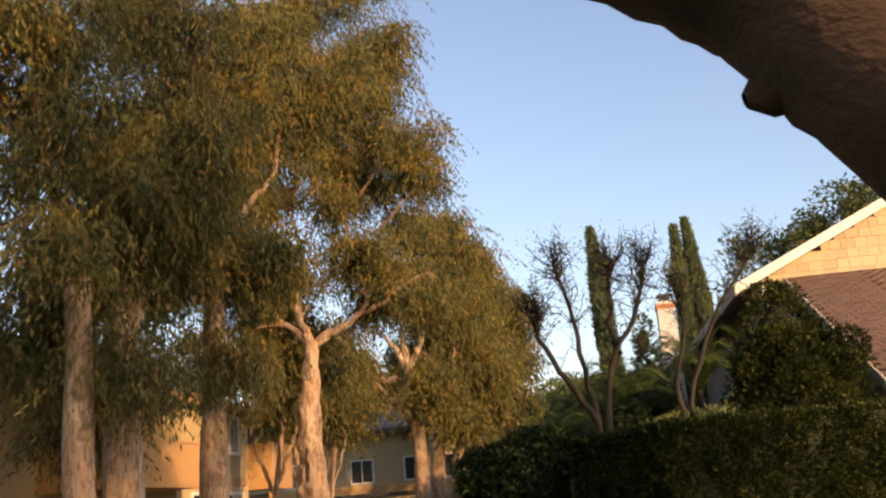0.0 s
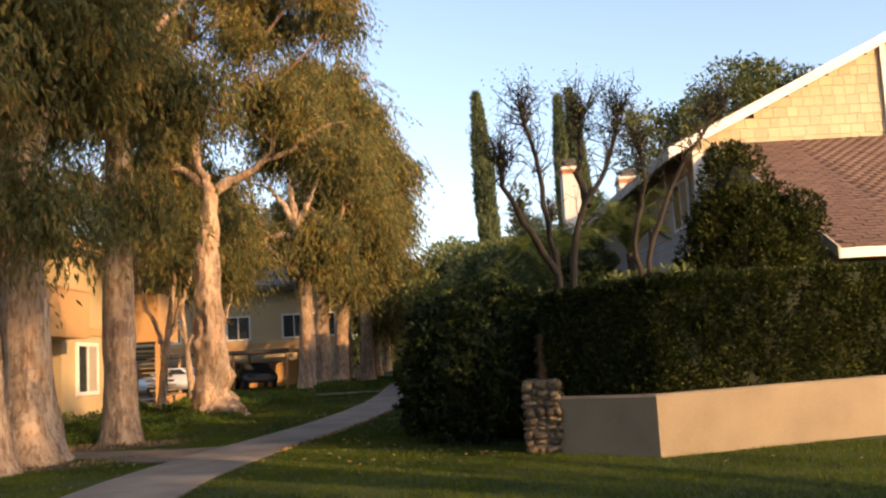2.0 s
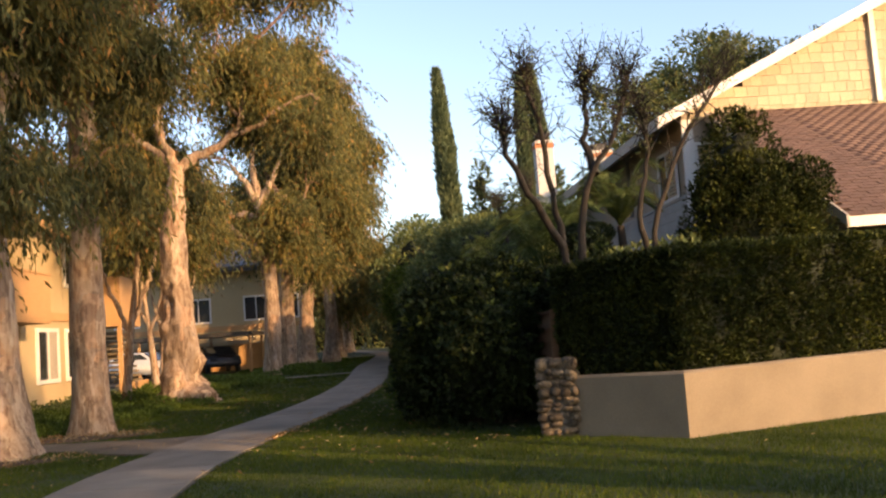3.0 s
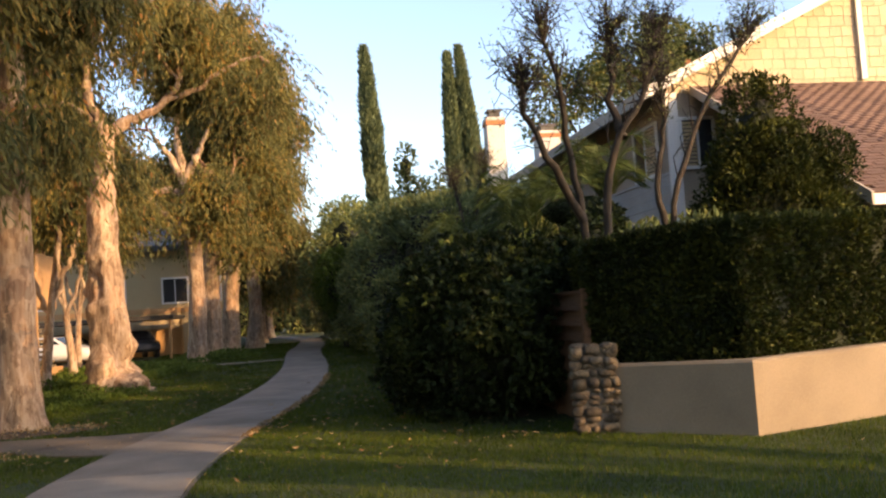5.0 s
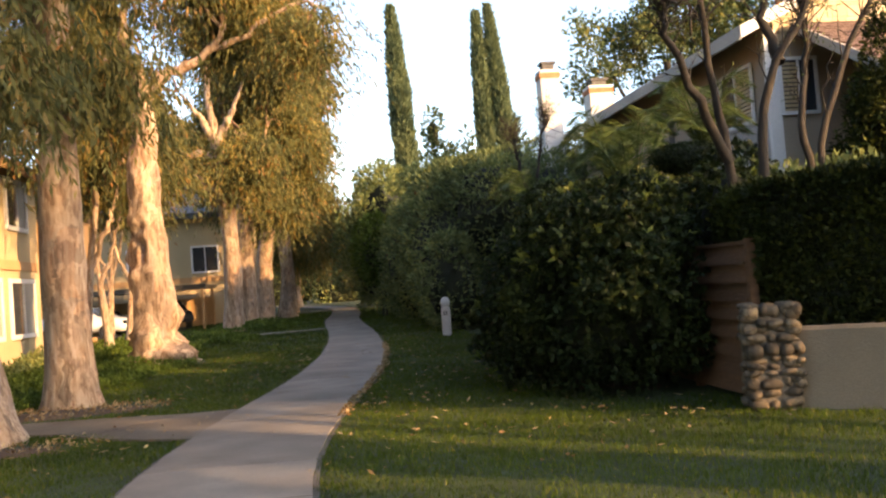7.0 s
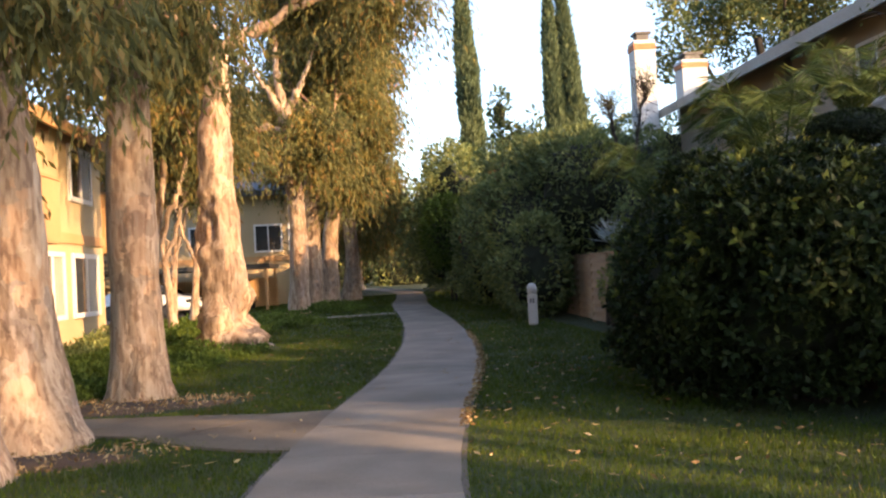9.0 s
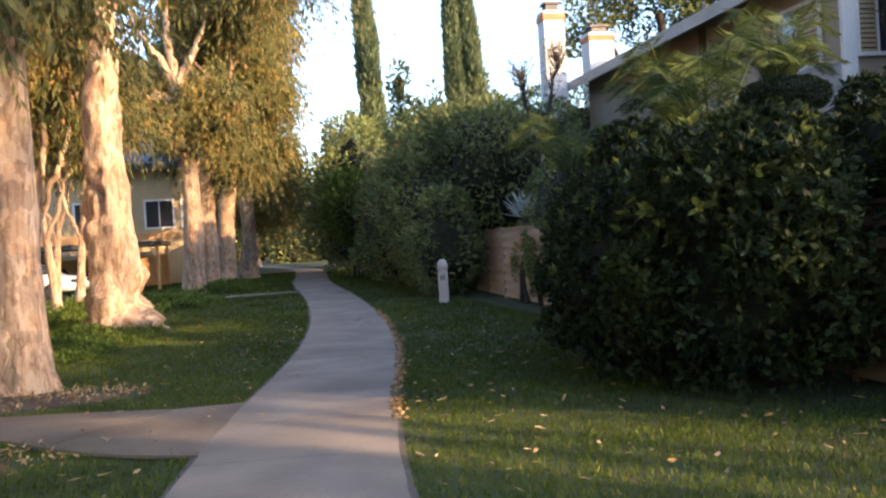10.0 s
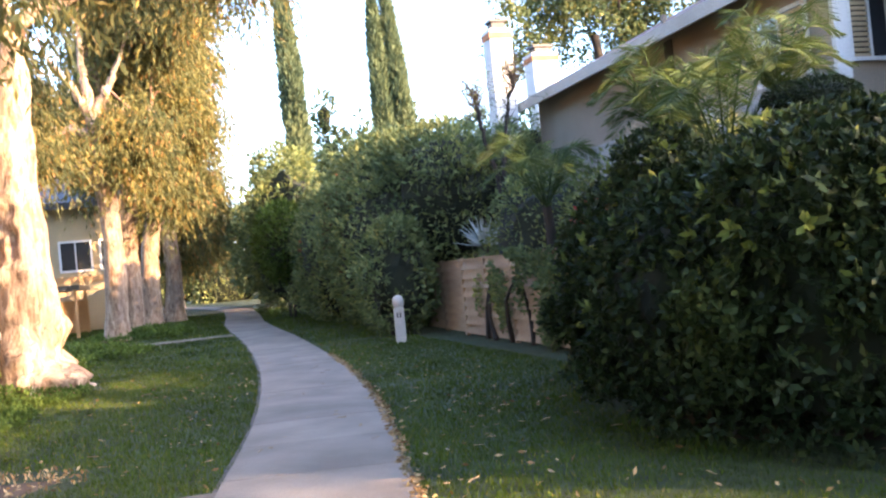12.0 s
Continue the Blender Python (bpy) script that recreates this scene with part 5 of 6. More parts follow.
prism("soffit", [(-0.74, 6.16), (0.0, 6.16 + SL * 0.72), (0.0, 6.20 + SL * 0.72), (-0.74, 6.20)], "y", -0.48, 13.55, GRAYWALL, house)
hpart("corner_board", 9.34, 9.62, 22.70, 22.80, 0, 6.35, WHITE, label="white corner board")
hpart("corner_board", 14.42, 14.56, 22.66, 22.72, 6.55, 9.0, WHITE, label="white vertical trim board")
# courses of wall shingles
shk = box_bm(0, 0.29, -0.035, -0.012, 0, 0.27, 0.004)
for v in shk.verts:
    v.co.y -= 0.022 * (1 - v.co.z / 0.27)
shake_me = bpy.data.meshes.new("shingle")
shk.to_mesh(shake_me)
shk.free()
shake_me.materials.append(SHAKE)
rs = random.Random(8)
for row in range(11):
    z = 6.35 + row * 0.255
    x = 0.26 + rs.uniform(-0.1, 0.1)
    while x < 7.4:
        if z + 0.16 < 6.30 + SL * (x + 0.75) and x < 5.75:
            s = new("shingle", shake_me)
            s.parent = house
            w = rs.choice((0.75, 0.95, 1.0, 1.1, 1.25))
            s.location, s.scale = (x, 0, z + rs.uniform(-0.012, 0.012)), (w * 0.985, 1, 1)
            x += 0.29 * w
        else:
            x += 0.29
# windows in the side and the front
def house_window(along, a0, a1, z0, z1, shutters=False):
    win = new("window")
    win.parent = house
    def bx(name, u0, u1, d0, d1, w0, w1, m, label=""):
        if along == "y":
            return box(name, -d1, -d0, u0 - HY, u1 - HY, w0, w1, m, win, 0.0, label)
        return box(name, u0 - HX, u1 - HX, -d1, -d0, w0, w1, m, win, 0.0, label)
    bx("pane", a0, a1, 0.045, 0.05, z0, z1, GLASS)
    for u0, u1, w0, w1 in ((a0 - 0.07, a0, z0 - 0.07, z1 + 0.07), (a1, a1 + 0.07, z0 - 0.07, z1 + 0.07), (a0, a1, z1, z1 + 0.07), (a0, a1, z0 - 0.07, z0), ((a0 + a1) / 2 - 0.025, (a0 + a1) / 2 + 0.025, z0, z1)):
        bx("frame", u0, u1, 0.03, 0.09, w0, w1, WHITE)
    if shutters:
        n = int((z1 - z0) / 0.09)
        for k in range(n):
            bx("louver", a0, (a0 + a1) / 2 - 0.03, 0.055, 0.085, z0 + k * 0.09, z0 + k * 0.09 + 0.06, SHUTTER)


house_window("y", 23.45, 24.9, 4.58, 5.75, True)


house_window("x", 9.70, 10.45, 4.6, 5.7, True)
# flat dark strip set on the wall for the shade of a narrow recess
hpart("recess_shade_strip", 9.375, 9.398, 28.0, 28.35, 4.6, 6.3, SHADESTRIP, label="dark strip for the shade of a narrow wall recess")
hpart("belt_board", 9.32, 9.4, 22.8, 36, 4.435, 4.50, PALESIDING, label="pale belt board")
hpart("vent_pipe", 11.0, 11.12, 25.0, 25.12, 7.0, 7.75, BRICKBAND)
hpart("vent_pipe", 10.4, 10.5, 30.0, 30.1, 6.8, 7.4, DARKMETAL)
# low front roof
garage = thing("garage", 10.2, 16.5, 0, "single storey front wing with a brown tile roof", "garage")
box("wall", 0.3, 11, 0.4, 6.28, 0, 2.95, STUCCO, garage)
box("fascia", -0.25, 11.2, -0.40, -0.34, 2.86, 3.08, WHITE, garage, 0.004)
prism("roof_deck", [(-0.38, 3.02), (6.15, 6.42), (6.15, 6.30), (-0.38, 2.90)], "x", -0.22, 11.2, TILE, garage)
# white rake board, darkened with the eave's toned-down paint
prism("rake_board", [(-0.42, 2.86), (6.15, 6.28), (6.15, 6.50), (-0.42, 3.08)], "x", -0.27, -0.225, FASCIA, garage)
prism("roof_vent", [(3.2, 5.1), (3.2, 5.25), (3.9, 5.35), (3.9, 5.1)], "x", 4.6, 5.1, BRICKBAND, garage)
tl = box_bm(0, 0.29, 0, 0.21, 0, 0.036, 0.006)
tile_me = bpy.data.meshes.new("roof_tile")
tl.to_mesh(tile_me)
tl.free()
tile_me.materials.append(TILE)
slope = math.atan2(3.4, 6.53)
TV, TF = [], []
base_v = np.array([v.co[:] for v in tile_me.vertices])
for row in range(45):
    for col in range(38):
        u = -0.40 + row * 0.163 * math.cos(slope)
        x = -0.22 + col * 0.3 + (0.15 if row % 2 else 0) + rs.uniform(-0.006, 0.006)
        zz = 3.05 + (u + 0.38) * math.tan(slope) + rs.uniform(0, 0.008)
        if u > 6.1:
            continue
        if col < 6:
            t = new("roof_tile", tile_me)
            t.parent, t.location, t.rotation_euler = garage, (x, u, zz), (slope - 0.06, 0, 0)
        else:
            c, s = math.cos(slope - 0.06), math.sin(slope - 0.06)
            q = np.column_stack((base_v[:, 0] + x, base_v[:, 1] * c - base_v[:, 2] * s + u, base_v[:, 1] * s + base_v[:, 2] * c + zz))
            TF += [[len(TV) * len(base_v) + i for i in p.vertices] for p in tile_me.polygons if len(p.vertices) == 4]
            TV.append(q)
far_tiles = put("roof_tiles", poly_mesh("roof_tiles", np.concatenate(TV), TF), TILE, garage)
far_tiles["kind"] = "stuff"


def chimney(x, y, w, d, top, label):
    ob = thing("chimney", x, y, 0, label, "chimney")
    box("shaft", -w / 2, w / 2, -d / 2, d / 2, 0, top - 0.3, CHIMNEY, ob, 0.01)
    box("brick_band", -w / 2 - 0.03, w / 2 + 0.03, -d / 2 - 0.03, d / 2 + 0.03, top - 0.3, top - 0.12, BRICKBAND, ob, 0.01)
    box("crown", -w / 2 - 0.02, w / 2 + 0.02, -d / 2 - 0.02, d / 2 + 0.02, top - 0.12, top, CHIMNEY, ob, 0.02)
    box("spark_screen", -w * 0.3, w * 0.3, -d * 0.3, d * 0.3, top, top + 0.22, DARKMETAL, ob)
    box("cap", -w * 0.4, w * 0.4, -d * 0.4, d * 0.4, top + 0.22, top + 0.30, DARKMETAL, ob, 0.01)
    return ob


chimney(8.22, 35.9, 0.68, 0.66, 8.62, "white stucco chimney with an orange brick band")
chimney(11.5, 40.4, 0.95, 0.85, 8.9, "stout white stucco chimney with an orange brick band")

house2 = thing("house", 12.0, 44.0, 0, "pale house farther along the gardens", "house")
box("wall", -3.2, 6.0, -4.5, 4.0, 0, 4.6, GRAYWALL, house2)
prism("roof", [(-3.9, 4.5), (1.4, 6.6), (6.7, 4.5), (6.7, 4.65), (1.4, 6.78), (-3.9, 4.65)], "y", -5.0, 4.5, TILE, house2)
box("fascia", -3.96, -3.90, -5.0, 4.5, 4.35, 4.65, GRAYWALL, house2)


# ---- apartment building with balconies ----
apt = thing("apartment_building", -8.4, 26.0, 0, "two storey yellow stucco apartment building with ochre balconies", "building")
AX, AY = -8.4, 26.0


def apart_box(name, x0, x1, y0, y1, z0, z1, m, parent=apt, bev=0.0, label=""):
    return box(name, x0 - AX, x1 - AX, y0 - AY, y1 - AY, z0, z1, m, parent, bev, label)


apart_box("wall", -17.0, -8.4, 27.2, 33.5, 0, 5.5, YELLOWSTUCCO)
apart_box("wall", -17.0, -9.9, 18.0, 27.2, 0, 5.5, YELLOWSTUCCO)
apart_box("band", -8.4, -8.34, 27.2, 33.5, 2.75, 3.0, ORANGEWOOD, label="ochre band between the storeys")
apart_box("column", -8.75, -8.35, 26.75, 27.2, 0, 2.55, YELLOWSTUCCO)
prism("roof", [(-17.6 - AX, 5.45), (-12.8 - AX, 7.1), (-8.0 - AX, 5.42), (-8.0 - AX, 5.62), (-12.8 - AX, 7.32), (-17.6 - AX, 5.65)], "y", 17.4 - AY, 34.1 - AY, TILE, apt)
apart_box("fascia", -8.04, -7.98, 17.4, 34.1, 5.32, 5.62, ORANGEWOOD)


def apt_window(y0, y1, z0, z1, x=-8.4):
    win = new("window")
    win.parent = apt
    apart_box("pane", x, x + 0.03, y0, y1, z0, z1, GLASS, win)
    apart_box("blind", x + 0.0, x + 0.034, y0 + (y1 - y0) * 0.5, y1 - 0.03, z0, z1, BLIND, win)
    for a0, a1, b0, b1 in ((y0 - 0.12, y0, z0 - 0.12, z1 + 0.12), (y1, y1 + 0.12, z0 - 0.12, z1 + 0.12), (y0, y1, z1, z1 + 0.12), (y0, y1, z0 - 0.12, z0), ((y0 + y1) / 2 - 0.03, (y0 + y1) / 2 + 0.03, z0, z1)):
        apart_box("frame", x, x + 0.07, a0, a1, b0, b1, WHITE, win)


apt_window(28.1, 29.7, 1.0, 2.4)
apt_window(30.6, 32.7, 1.0, 2.4)
apt_window(30.6, 32.3, 3.95, 5.15)
apt_window(22.0, 24.2, 0.6, 2.3, -9.9)


def balcony(x0, x1, y0, y1, z0, z1, label):
    b = new("balcony")
    b.parent = apt
    b["label"] = label
    apart_box("deck", x0, x1, y0, y1, z0, z0 + 0.2, ORANGEWOOD, b)
    apart_box("parapet", x1 - 0.1, x1, y0, y1, z0 + 0.2, z1, ORANGEWOOD, b)
    apart_box("parapet", x0, x1 - 0.1, y0, y0 + 0.1, z0 + 0.2, z1, ORANGEWOOD, b)
    apart_box("parapet", x0, x1 - 0.1, y1 - 0.1, y1, z0 + 0.2, z1, ORANGEWOOD, b)
    apart_box("cap_rail", x0 - 0.02, x1 + 0.03, y0 - 0.03, y0 + 0.13, z1, z1 + 0.06, ORANGEWOOD, b)
    apart_box("cap_rail", x1 - 0.13, x1 + 0.03, y0 + 0.13, y1 + 0.03, z1, z1 + 0.06, ORANGEWOOD, b)
    apart_box("post", x1 - 0.16, x1 - 0.02, y0 + 0.05, y0 + 0.19, 0, z0, ORANGEWOOD, b)


balcony(-9.9, -7.35, 21.5, 26.3, 2.55, 3.85, "ochre boarded balcony")
balcony(-10.0, -7.6, 34.0, 36.6, 2.6, 4.3, "ochre boarded balcony with a post")
stairs = new("stair")
stairs.parent = apt
for k in range(13):
    apart_box("step", -9.6, -8.5, 40.4 - k * 0.28, 40.7 - k * 0.28, 0.19 * k + 0.1, 0.19 * k + 0.2, STUCCO, stairs)
apart_box("stringer", -8.5, -8.42, 36.7, 40.8, 0.1, 0.5, ORANGEWOOD, stairs)

# ---- gray roofed building with a carport ----
bldb = thing("apartment_building", -10.0, 57.0, ground_z(57), "tan two storey building with a gray shingle roof", "building")
gzb = ground_z(57)
box("wall", -12, 6.6, 0, 8, -0.2, 6.0, YELLOWSTUCCO, bldb)
prism("roof", [(-0.8, 5.9), (4, 8.2), (8.8, 5.9), (8.8, 6.05), (4, 8.4), (-0.8, 6.05)], "x", -12.6, 7.2, GRAYROOF, bldb)
box("fascia", -12.6, 7.2, -0.86, -0.8, 5.75, 6.05, DARKMETAL, bldb)
for wx in (-8.2, -4.2, 0.0, 3.4, 5.2):
    win = new("window")
    win.parent = bldb
    box("pane", wx, wx + 1.3, -0.03, 0.0, 2.9, 4.2, GLASS, win)
    for a0, a1, b0, b1 in ((wx - 0.1, wx, 2.8, 4.3), (wx + 1.3, wx + 1.4, 2.8, 4.3), (wx, wx + 1.3, 4.2, 4.3), (wx, wx + 1.3, 2.8, 2.9), (wx + 0.62, wx + 0.68, 2.9, 4.2)):
        box("frame", a0, a1, -0.06, 0.0, b0, b1, WHITE, win)
box("band", -12, 6.6, -0.05, 0.0, 2.3, 2.6, ORANGEWOOD, bldb)
carport = thing("carport", -10.0, 53.5, ground_z(53.5), "flat roofed dark carport on thin posts", "carport")
box("roof", -7.5, 4.6, -2.6, 2.6, 1.95, 2.15, DARKMETAL, carport)
for px in (-7.2, -4.3, -1.4, 1.5, 4.4):
    for py in (-2.4, 2.4):
        box("post", px - 0.06, px + 0.06, py - 0.06, py + 0.06, -0.1, 1.95, ORANGEWOOD, carport)
box("back_wall", -7.4, 4.5, 2.46, 2.56, -0.1, 1.5, ORANGEWOOD, carport)
lot = box("parking_lot", -24, -7.0, 44.0, 56.5, -0.2, 0.21, ASPHALT)
tagged(lot, "dark asphalt parking lot before the carport", "parking lot", kind="structure")


def car(x, y, turn, paint, label):
    ob = thing("car", x, y, ground_z(y) + 0.06, label, "car")
    side = [(-2.2, 0.35), (2.2, 0.32), (2.24, 0.62), (1.95, 0.82), (1.05, 0.93), (0.35, 1.38), (-0.95, 1.42), (-1.75, 0.98), (-2.2, 0.92)]
    bm = bmesh.new()
    L = [bm.verts.new((u, -0.86 + (0.14 if v > 1.1 else 0), v)) for u, v in side]
    R = [bm.verts.new((u, 0.86 - (0.14 if v > 1.1 else 0), v)) for u, v in side]
    bm.faces.new(L)
    bm.faces.new(R[::-1])
    n = len(side)
    for i in range(n):
        bm.faces.new((L[i], R[i], R[(i + 1) % n], L[(i + 1) % n]))
    bmesh.ops.recalc_face_normals(bm, faces=bm.faces[:])
    bmesh.ops.bevel(bm, geom=bm.edges[:], offset=0.05, segments=2, affect="EDGES")
    smooth(part("body", bm, paint, ob).data)
    prism("windscreen", [(0.98, 0.99), (0.40, 1.35), (0.44, 1.37), (1.04, 1.0)], "y", -0.68, 0.68, GLASS, ob)
    for s in (-1, 1):
        prism("side_window", [(0.8, 1.0), (0.3, 1.33), (-0.9, 1.36), (-1.45, 1.02)], "y", s * 0.80 - 0.02, s * 0.80 + 0.02, GLASS, ob)
        for u in (1.4, -1.35):
            w = bmesh.new()
            bmesh.ops.create_cone(w, cap_ends=True, segments=20, radius1=0.32, radius2=0.32, depth=0.2, matrix=pose(u, s * 0.8, 0.32, 90))
            wh = part("tyre", w, TYRE, ob)
            w = bmesh.new()
            bmesh.ops.create_cone(w, cap_ends=True, segments=12, radius1=0.2, radius2=0.2, depth=0.22, matrix=pose(u, s * 0.8, 0.32, 90))
            part("rim", w, DARKMETAL, wh)
        box("headlight", 2.16, 2.24, s * 0.6 - 0.18, s * 0.6 + 0.18, 0.62, 0.76, GLASS, ob, 0.01)
    ob.rotation_euler = (0, 0, radians(turn))


car(-10.2, 47.5, -20, CARWHITE, "white sedan parked before the carport")
car(-10.9, 52.0, -25, CARDARK, "dark sedan parked under the carport")
car(-7.6, 52.6, -70, CARDARK, "dark car parked under the carport")


# ---- ground cover by the gums ----
def ground_cover(name, spots, n, leaf, high, label, seed, material=COVERLEAF):
    rng = np.random.RandomState(seed)
    S = np.array(spots)
    k = rng.choice(len(S), n, p=S[:, 2] * S[:, 3] / (S[:, 2] * S[:, 3]).sum())
    a, r = rng.uniform(0, 6.283, n), np.sqrt(rng.rand(n))
    x, y = S[k, 0] + S[k, 2] * r * np.cos(a), S[k, 1] + S[k, 3] * r * np.sin(a)
    lump = np.array([0.55 + 0.7 * noise.noise(Vector((p * 0.9, q * 0.9, seed))) for p, q in zip(x, y)])
    z = np.array([ground_z(q) for q in y]) + high * np.clip(lump, 0.05, 1.2) * (1 - 0.6 * r ** 3) * rng.rand(n) ** 0.6
    P = np.column_stack((x, y, z))
    D = rng.normal(size=P.shape) * 0.7 + np.array((0, 0, 0.7))
    V, F = leaf_arrays(P, D, leaf * rng.uniform(0.6, 1.3, n), leaf * 0.42, rng)
    ob = put(name, poly_mesh(name, V, F), material)
    return tagged(ob, label, "ground cover", kind="stuff")


ground_cover("ground_cover", [(-6.2, 21.5, 1.5, 2.2), (-5.6, 24.5, 1.7, 2.4), (-5.2, 27.4, 1.9, 1.5), (-7.2, 26.5, 1.6, 3.2), (-6.6, 18.9, 1.4, 0.8)], 30000, 0.10, 0.34, "loose green weeds and ground cover under the gum trees", 171)
ground_cover("ground_cover", [(-4.4, 38.0, 2.0, 2.2), (-5.8, 34.5, 2.0, 2.6), (-3.0, 46.5, 2.0, 2.4), (-6.6, 30.5, 1.4, 2.5), (-6.5, 41.0, 2.2, 3.0)], 16000, 0.15, 0.5, "rough green ground cover before the parking lot", 172)
ground_cover("ground_cover", [(-7.6, 16.0, 1.6, 2.0), (-5.6, 13.2, 1.4, 1.0)], 6000, 0.09, 0.25, "low green weeds beside the side path", 173)
ground_cover("ground_cover", [(-7.8, 30.0, 0.6, 4.0), (-7.9, 24.5, 0.6, 2.4)], 5000, 0.12, 0.8, "low shrubs along the apartment wall", 174, SHRUBLEAF)


# ---- grass ----
PX, PY = PATH_MID[:, 0], PATH_MID[:, 1]


def lawn(name, x0, x1, y0, y1, dens, high, width, seed, keep):
    rng = np.random.RandomState(seed)
    n = int((x1 - x0) * (y1 - y0) * dens)
    x, y = rng.uniform(x0, x1, n), rng.uniform(y0, y1, n)
    ok = np.abs(x - np.interp(y, PY, PX)) > 0.77 + rng.uniform(0, 0.05, n)
    bx = np.interp(-x, -BRANCH[:, 0], BRANCH[:, 1])
    ok &= ~((x < -1.3) & (np.abs(y - bx) < 0.60 + 0.72 * np.exp(-((-1.45 - x) / 1.7) ** 2)))
    ok &= keep(x, y, rng)
    x, y = x[ok], y[ok]
    n = len(x)
    z = np.array([ground_z(q) for q in y]) - 0.012
    a = rng.uniform(0, 6.283, n)
    tuft = 0.75 + 0.35 * np.array([noise.noise(Vector((p * 1.4, q * 1.4, 0))) for p, q in zip(x, y)])
    h = high * rng.uniform(0.6, 1.25, n) * tuft
    lean = rng.uniform(0.1, 0.8, n) * h
    b = a + rng.uniform(-1, 1, n) + 1.57
    w = width * rng.uniform(0.7, 1.2, n)
    B = np.column_stack((x, y, z))
    S = np.column_stack((np.cos(a) * w, np.sin(a) * w, 0 * w)) / 2
    T = np.column_stack((np.cos(b) * lean, np.sin(b) * lean, h))
    V = np.stack((B - S, B + S, B + T), 1).reshape(-1, 3)
    ob = put(name, poly_mesh(name, V, np.arange(3 * n).reshape(n, 3)), GRASS)
    return tagged(ob, "mown green grass blades with a few dry ones", "grass", kind="stuff")


def bare(x, y, rng):
    """Leaves the mulch beds thin."""
    e = np.minimum.reduce([((x + 4.9) / 1.6) ** 2 + ((y - 15.3) / 0.55) ** 2, ((x + 4.5) / 1.8) ** 2 + ((y - 19.0) / 0.95) ** 2, ((x + 4.5) / 1.4) ** 2 + ((y - 28.4) / 0.8) ** 2, ((x - 3.6) / 1.15) ** 2 + ((y - 17.4) / 2.9) ** 2])
    wall = (y - 11.62 > np.where(x < 5.39, (5.39 - x) * 1.06, (x - 5.39) * 0.354)) & (x > 4.1)
    return (rng.rand(len(x)) < np.clip((e - 0.75) * 1.6, 0.03, 1)) & ~wall


lawn("grass", -6.0, 13.0, 7.0, 12.5, 1500, 0.060, 0.009, 181, bare)
lawn("grass", 0.5, 12.0, 3.5, 7.0, 1100, 0.060, 0.010, 185, bare)
lawn("grass", -6.5, 4.3, 12.5, 20.0, 1300, 0.060, 0.010, 182, bare)
lawn("grass", -6.5, 4.8, 20.0, 31.0, 620, 0.065, 0.014, 183, bare)
lawn("grass", -6.5, 5.0, 31.0, 62.0, 170, 0.08, 0.03, 184, bare)


# ---- fallen leaves ----
def dry_leaf_mesh(seed):
    rng = random.Random(seed)
    bm = bmesh.new()
    n = 5
    mid, lt, rt = [], [], []
    for i in range(n + 1):
        t = i / n
        w = 0.5 * math.sin(math.pi * min(0.98, t * 0.95 + 0.03)) * 0.32
        c = 0.12 * math.sin(t * 3.0 + seed)
        mid.append(bm.verts.new((t - 0.5, c * 0.4, 0.06 + 0.05 * math.sin(t * 4 + seed))))
        lt.append(bm.verts.new((t - 0.5, c * 0.4 + w, 0.12 + 0.08 * rng.random())))
        rt.append(bm.verts.new((t - 0.5, c * 0.4 - w, 0.10 + 0.08 * rng.random())))
    for i in range(n):
        bm.faces.new((mid[i], mid[i + 1], lt[i + 1], lt[i]))
        bm.faces.new((mid[i], rt[i], rt[i + 1], mid[i + 1]))
    me = bpy.data.meshes.new("fallen_leaf")
    bm.to_mesh(me)
    bm.free()
    me.materials.append(DRYLEAF)
    return me


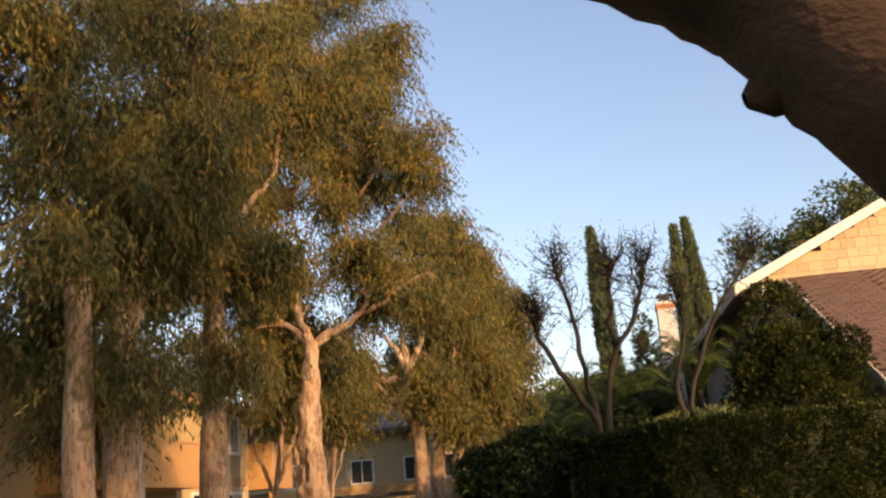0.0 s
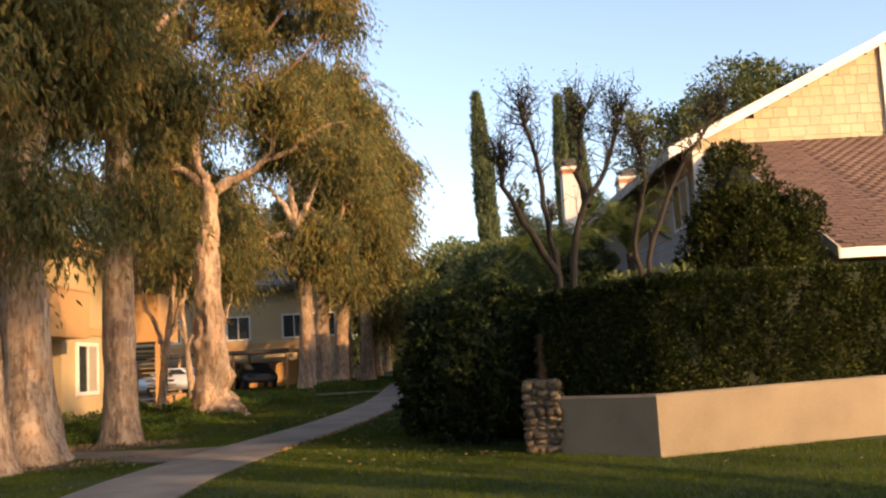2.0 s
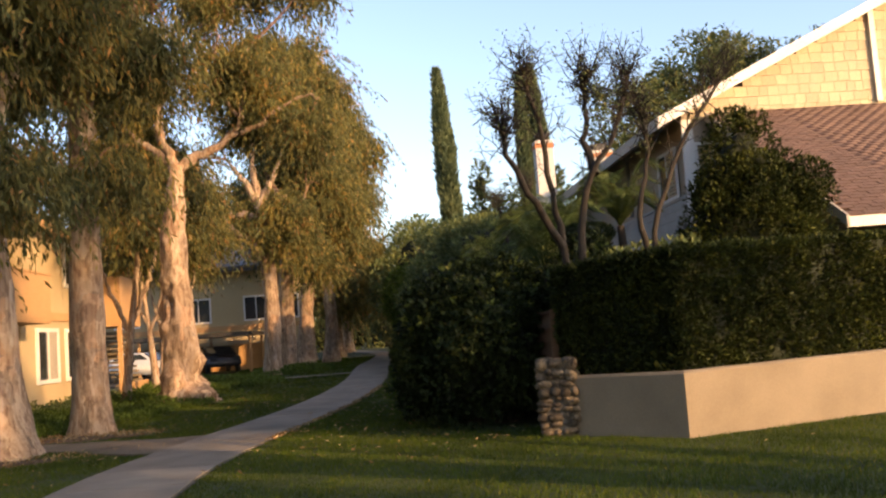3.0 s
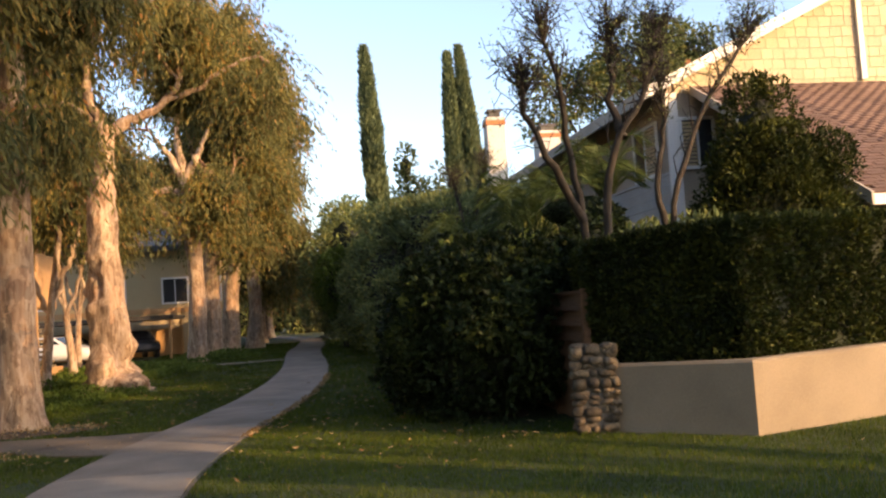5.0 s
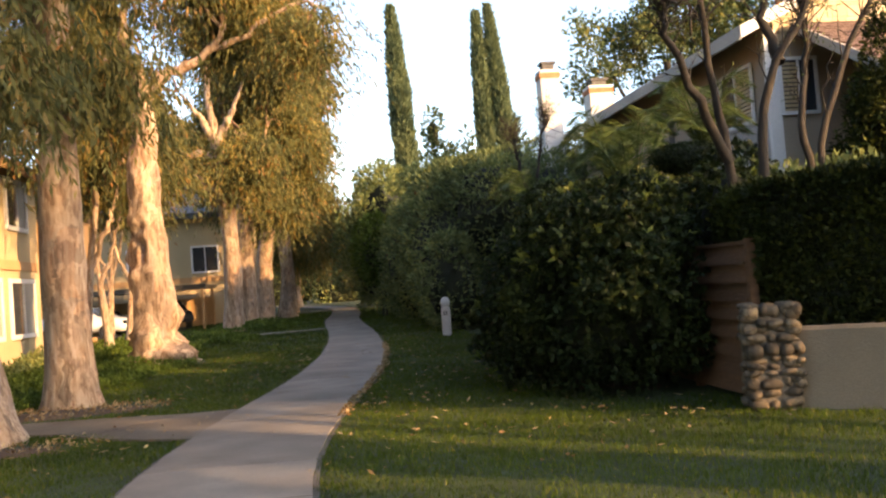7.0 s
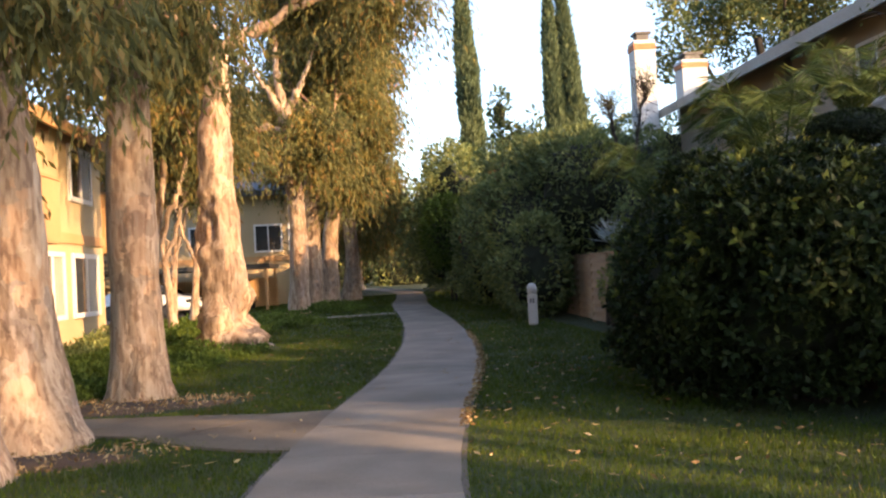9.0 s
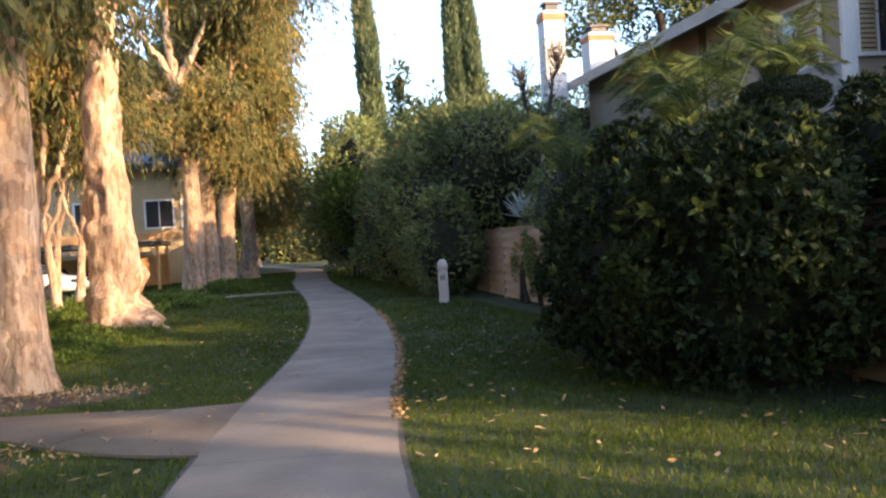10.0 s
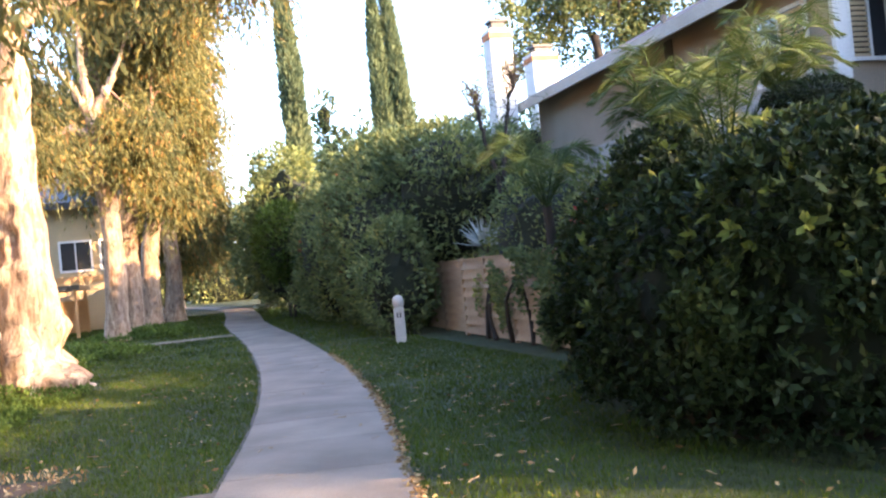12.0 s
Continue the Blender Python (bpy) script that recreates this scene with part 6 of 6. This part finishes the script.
kinds = [dry_leaf_mesh(s) for s in range(5)]
rl = random.Random(191)
spots = [(-0.2, 4.0, 12.5, 21.0, 105), (-0.2, 3.0, 21, 31, 36), (-6.2, -2.6, 14.2, 16.2, 56), (-6, -3.4, 18.3, 20, 24), (-3.4, -0.6, 18.5, 27.0, 50), (2.0, 8.0, 9, 12.4, 10), (-2.6, 0.9, 12, 27, 14)]
for x0, x1, y0, y1, n in spots:
    for k in range(n):
        x, y = rl.uniform(x0, x1), rl.uniform(y0, y1)
        on_path = abs(x - float(np.interp(y, PY, PX))) < 0.74
        lf = new("fallen_leaf", kinds[rl.randrange(5)])
        s = rl.uniform(0.05, 0.125)
        lf.scale = (s, s, s * 0.6)
        lf.location = (x, y, ground_z(y) + (0.024 if on_path else 0.04))
        lf.rotation_euler = (rl.uniform(-0.25, 0.25), rl.uniform(-0.25, 0.25), rl.uniform(0, 6.28))
        tagged(lf, "curled dry tan leaf fallen on the ground", "leaf", "fallen leaves")
ground_cover("leaf_litter", [(-4.8, 15.3, 1.9, 0.7), (-4.5, 19.0, 1.8, 0.95)], 900, 0.07, 0.03, "brown bark and leaf litter on the mulch", 192, LITTER)
rng_e = np.random.RandomState(193)
ey = rng_e.uniform(15.5, 30, 900)
ex = np.interp(ey, PY, PX) + 0.76 + np.abs(rng_e.normal(size=900)) * 0.05
V, F = leaf_arrays(np.column_stack((ex, ey, np.full(900, 0.03))), rng_e.normal(size=(900, 3)) * np.array((1, 1, 0.25)), 0.07, 0.028, rng_e)
tagged(put("leaf_litter", poly_mesh("leaf_litter", V, F), LITTER), "dry leaf litter along the path edge", "leaf litter", kind="stuff")
sx, sy = rng_e.uniform(-3.4, 3.2, 380), rng_e.uniform(11.5, 33, 380)
on_grass = np.abs(sx - np.interp(sy, PY, PX)) > 0.85
sx, sy = sx[on_grass], sy[on_grass]
V, F = leaf_arrays(np.column_stack((sx, sy, np.array([ground_z(q) for q in sy]) + 0.045)), rng_e.normal(size=(len(sx), 3)) * np.array((1, 1, 0.3)), rng_e.uniform(0.04, 0.10, len(sx)), 0.03, rng_e)
tagged(put("leaf_litter", poly_mesh("leaf_litter", V, F), LITTER), "dry tan leaves scattered thinly over the lawn", "leaf litter", kind="stuff")
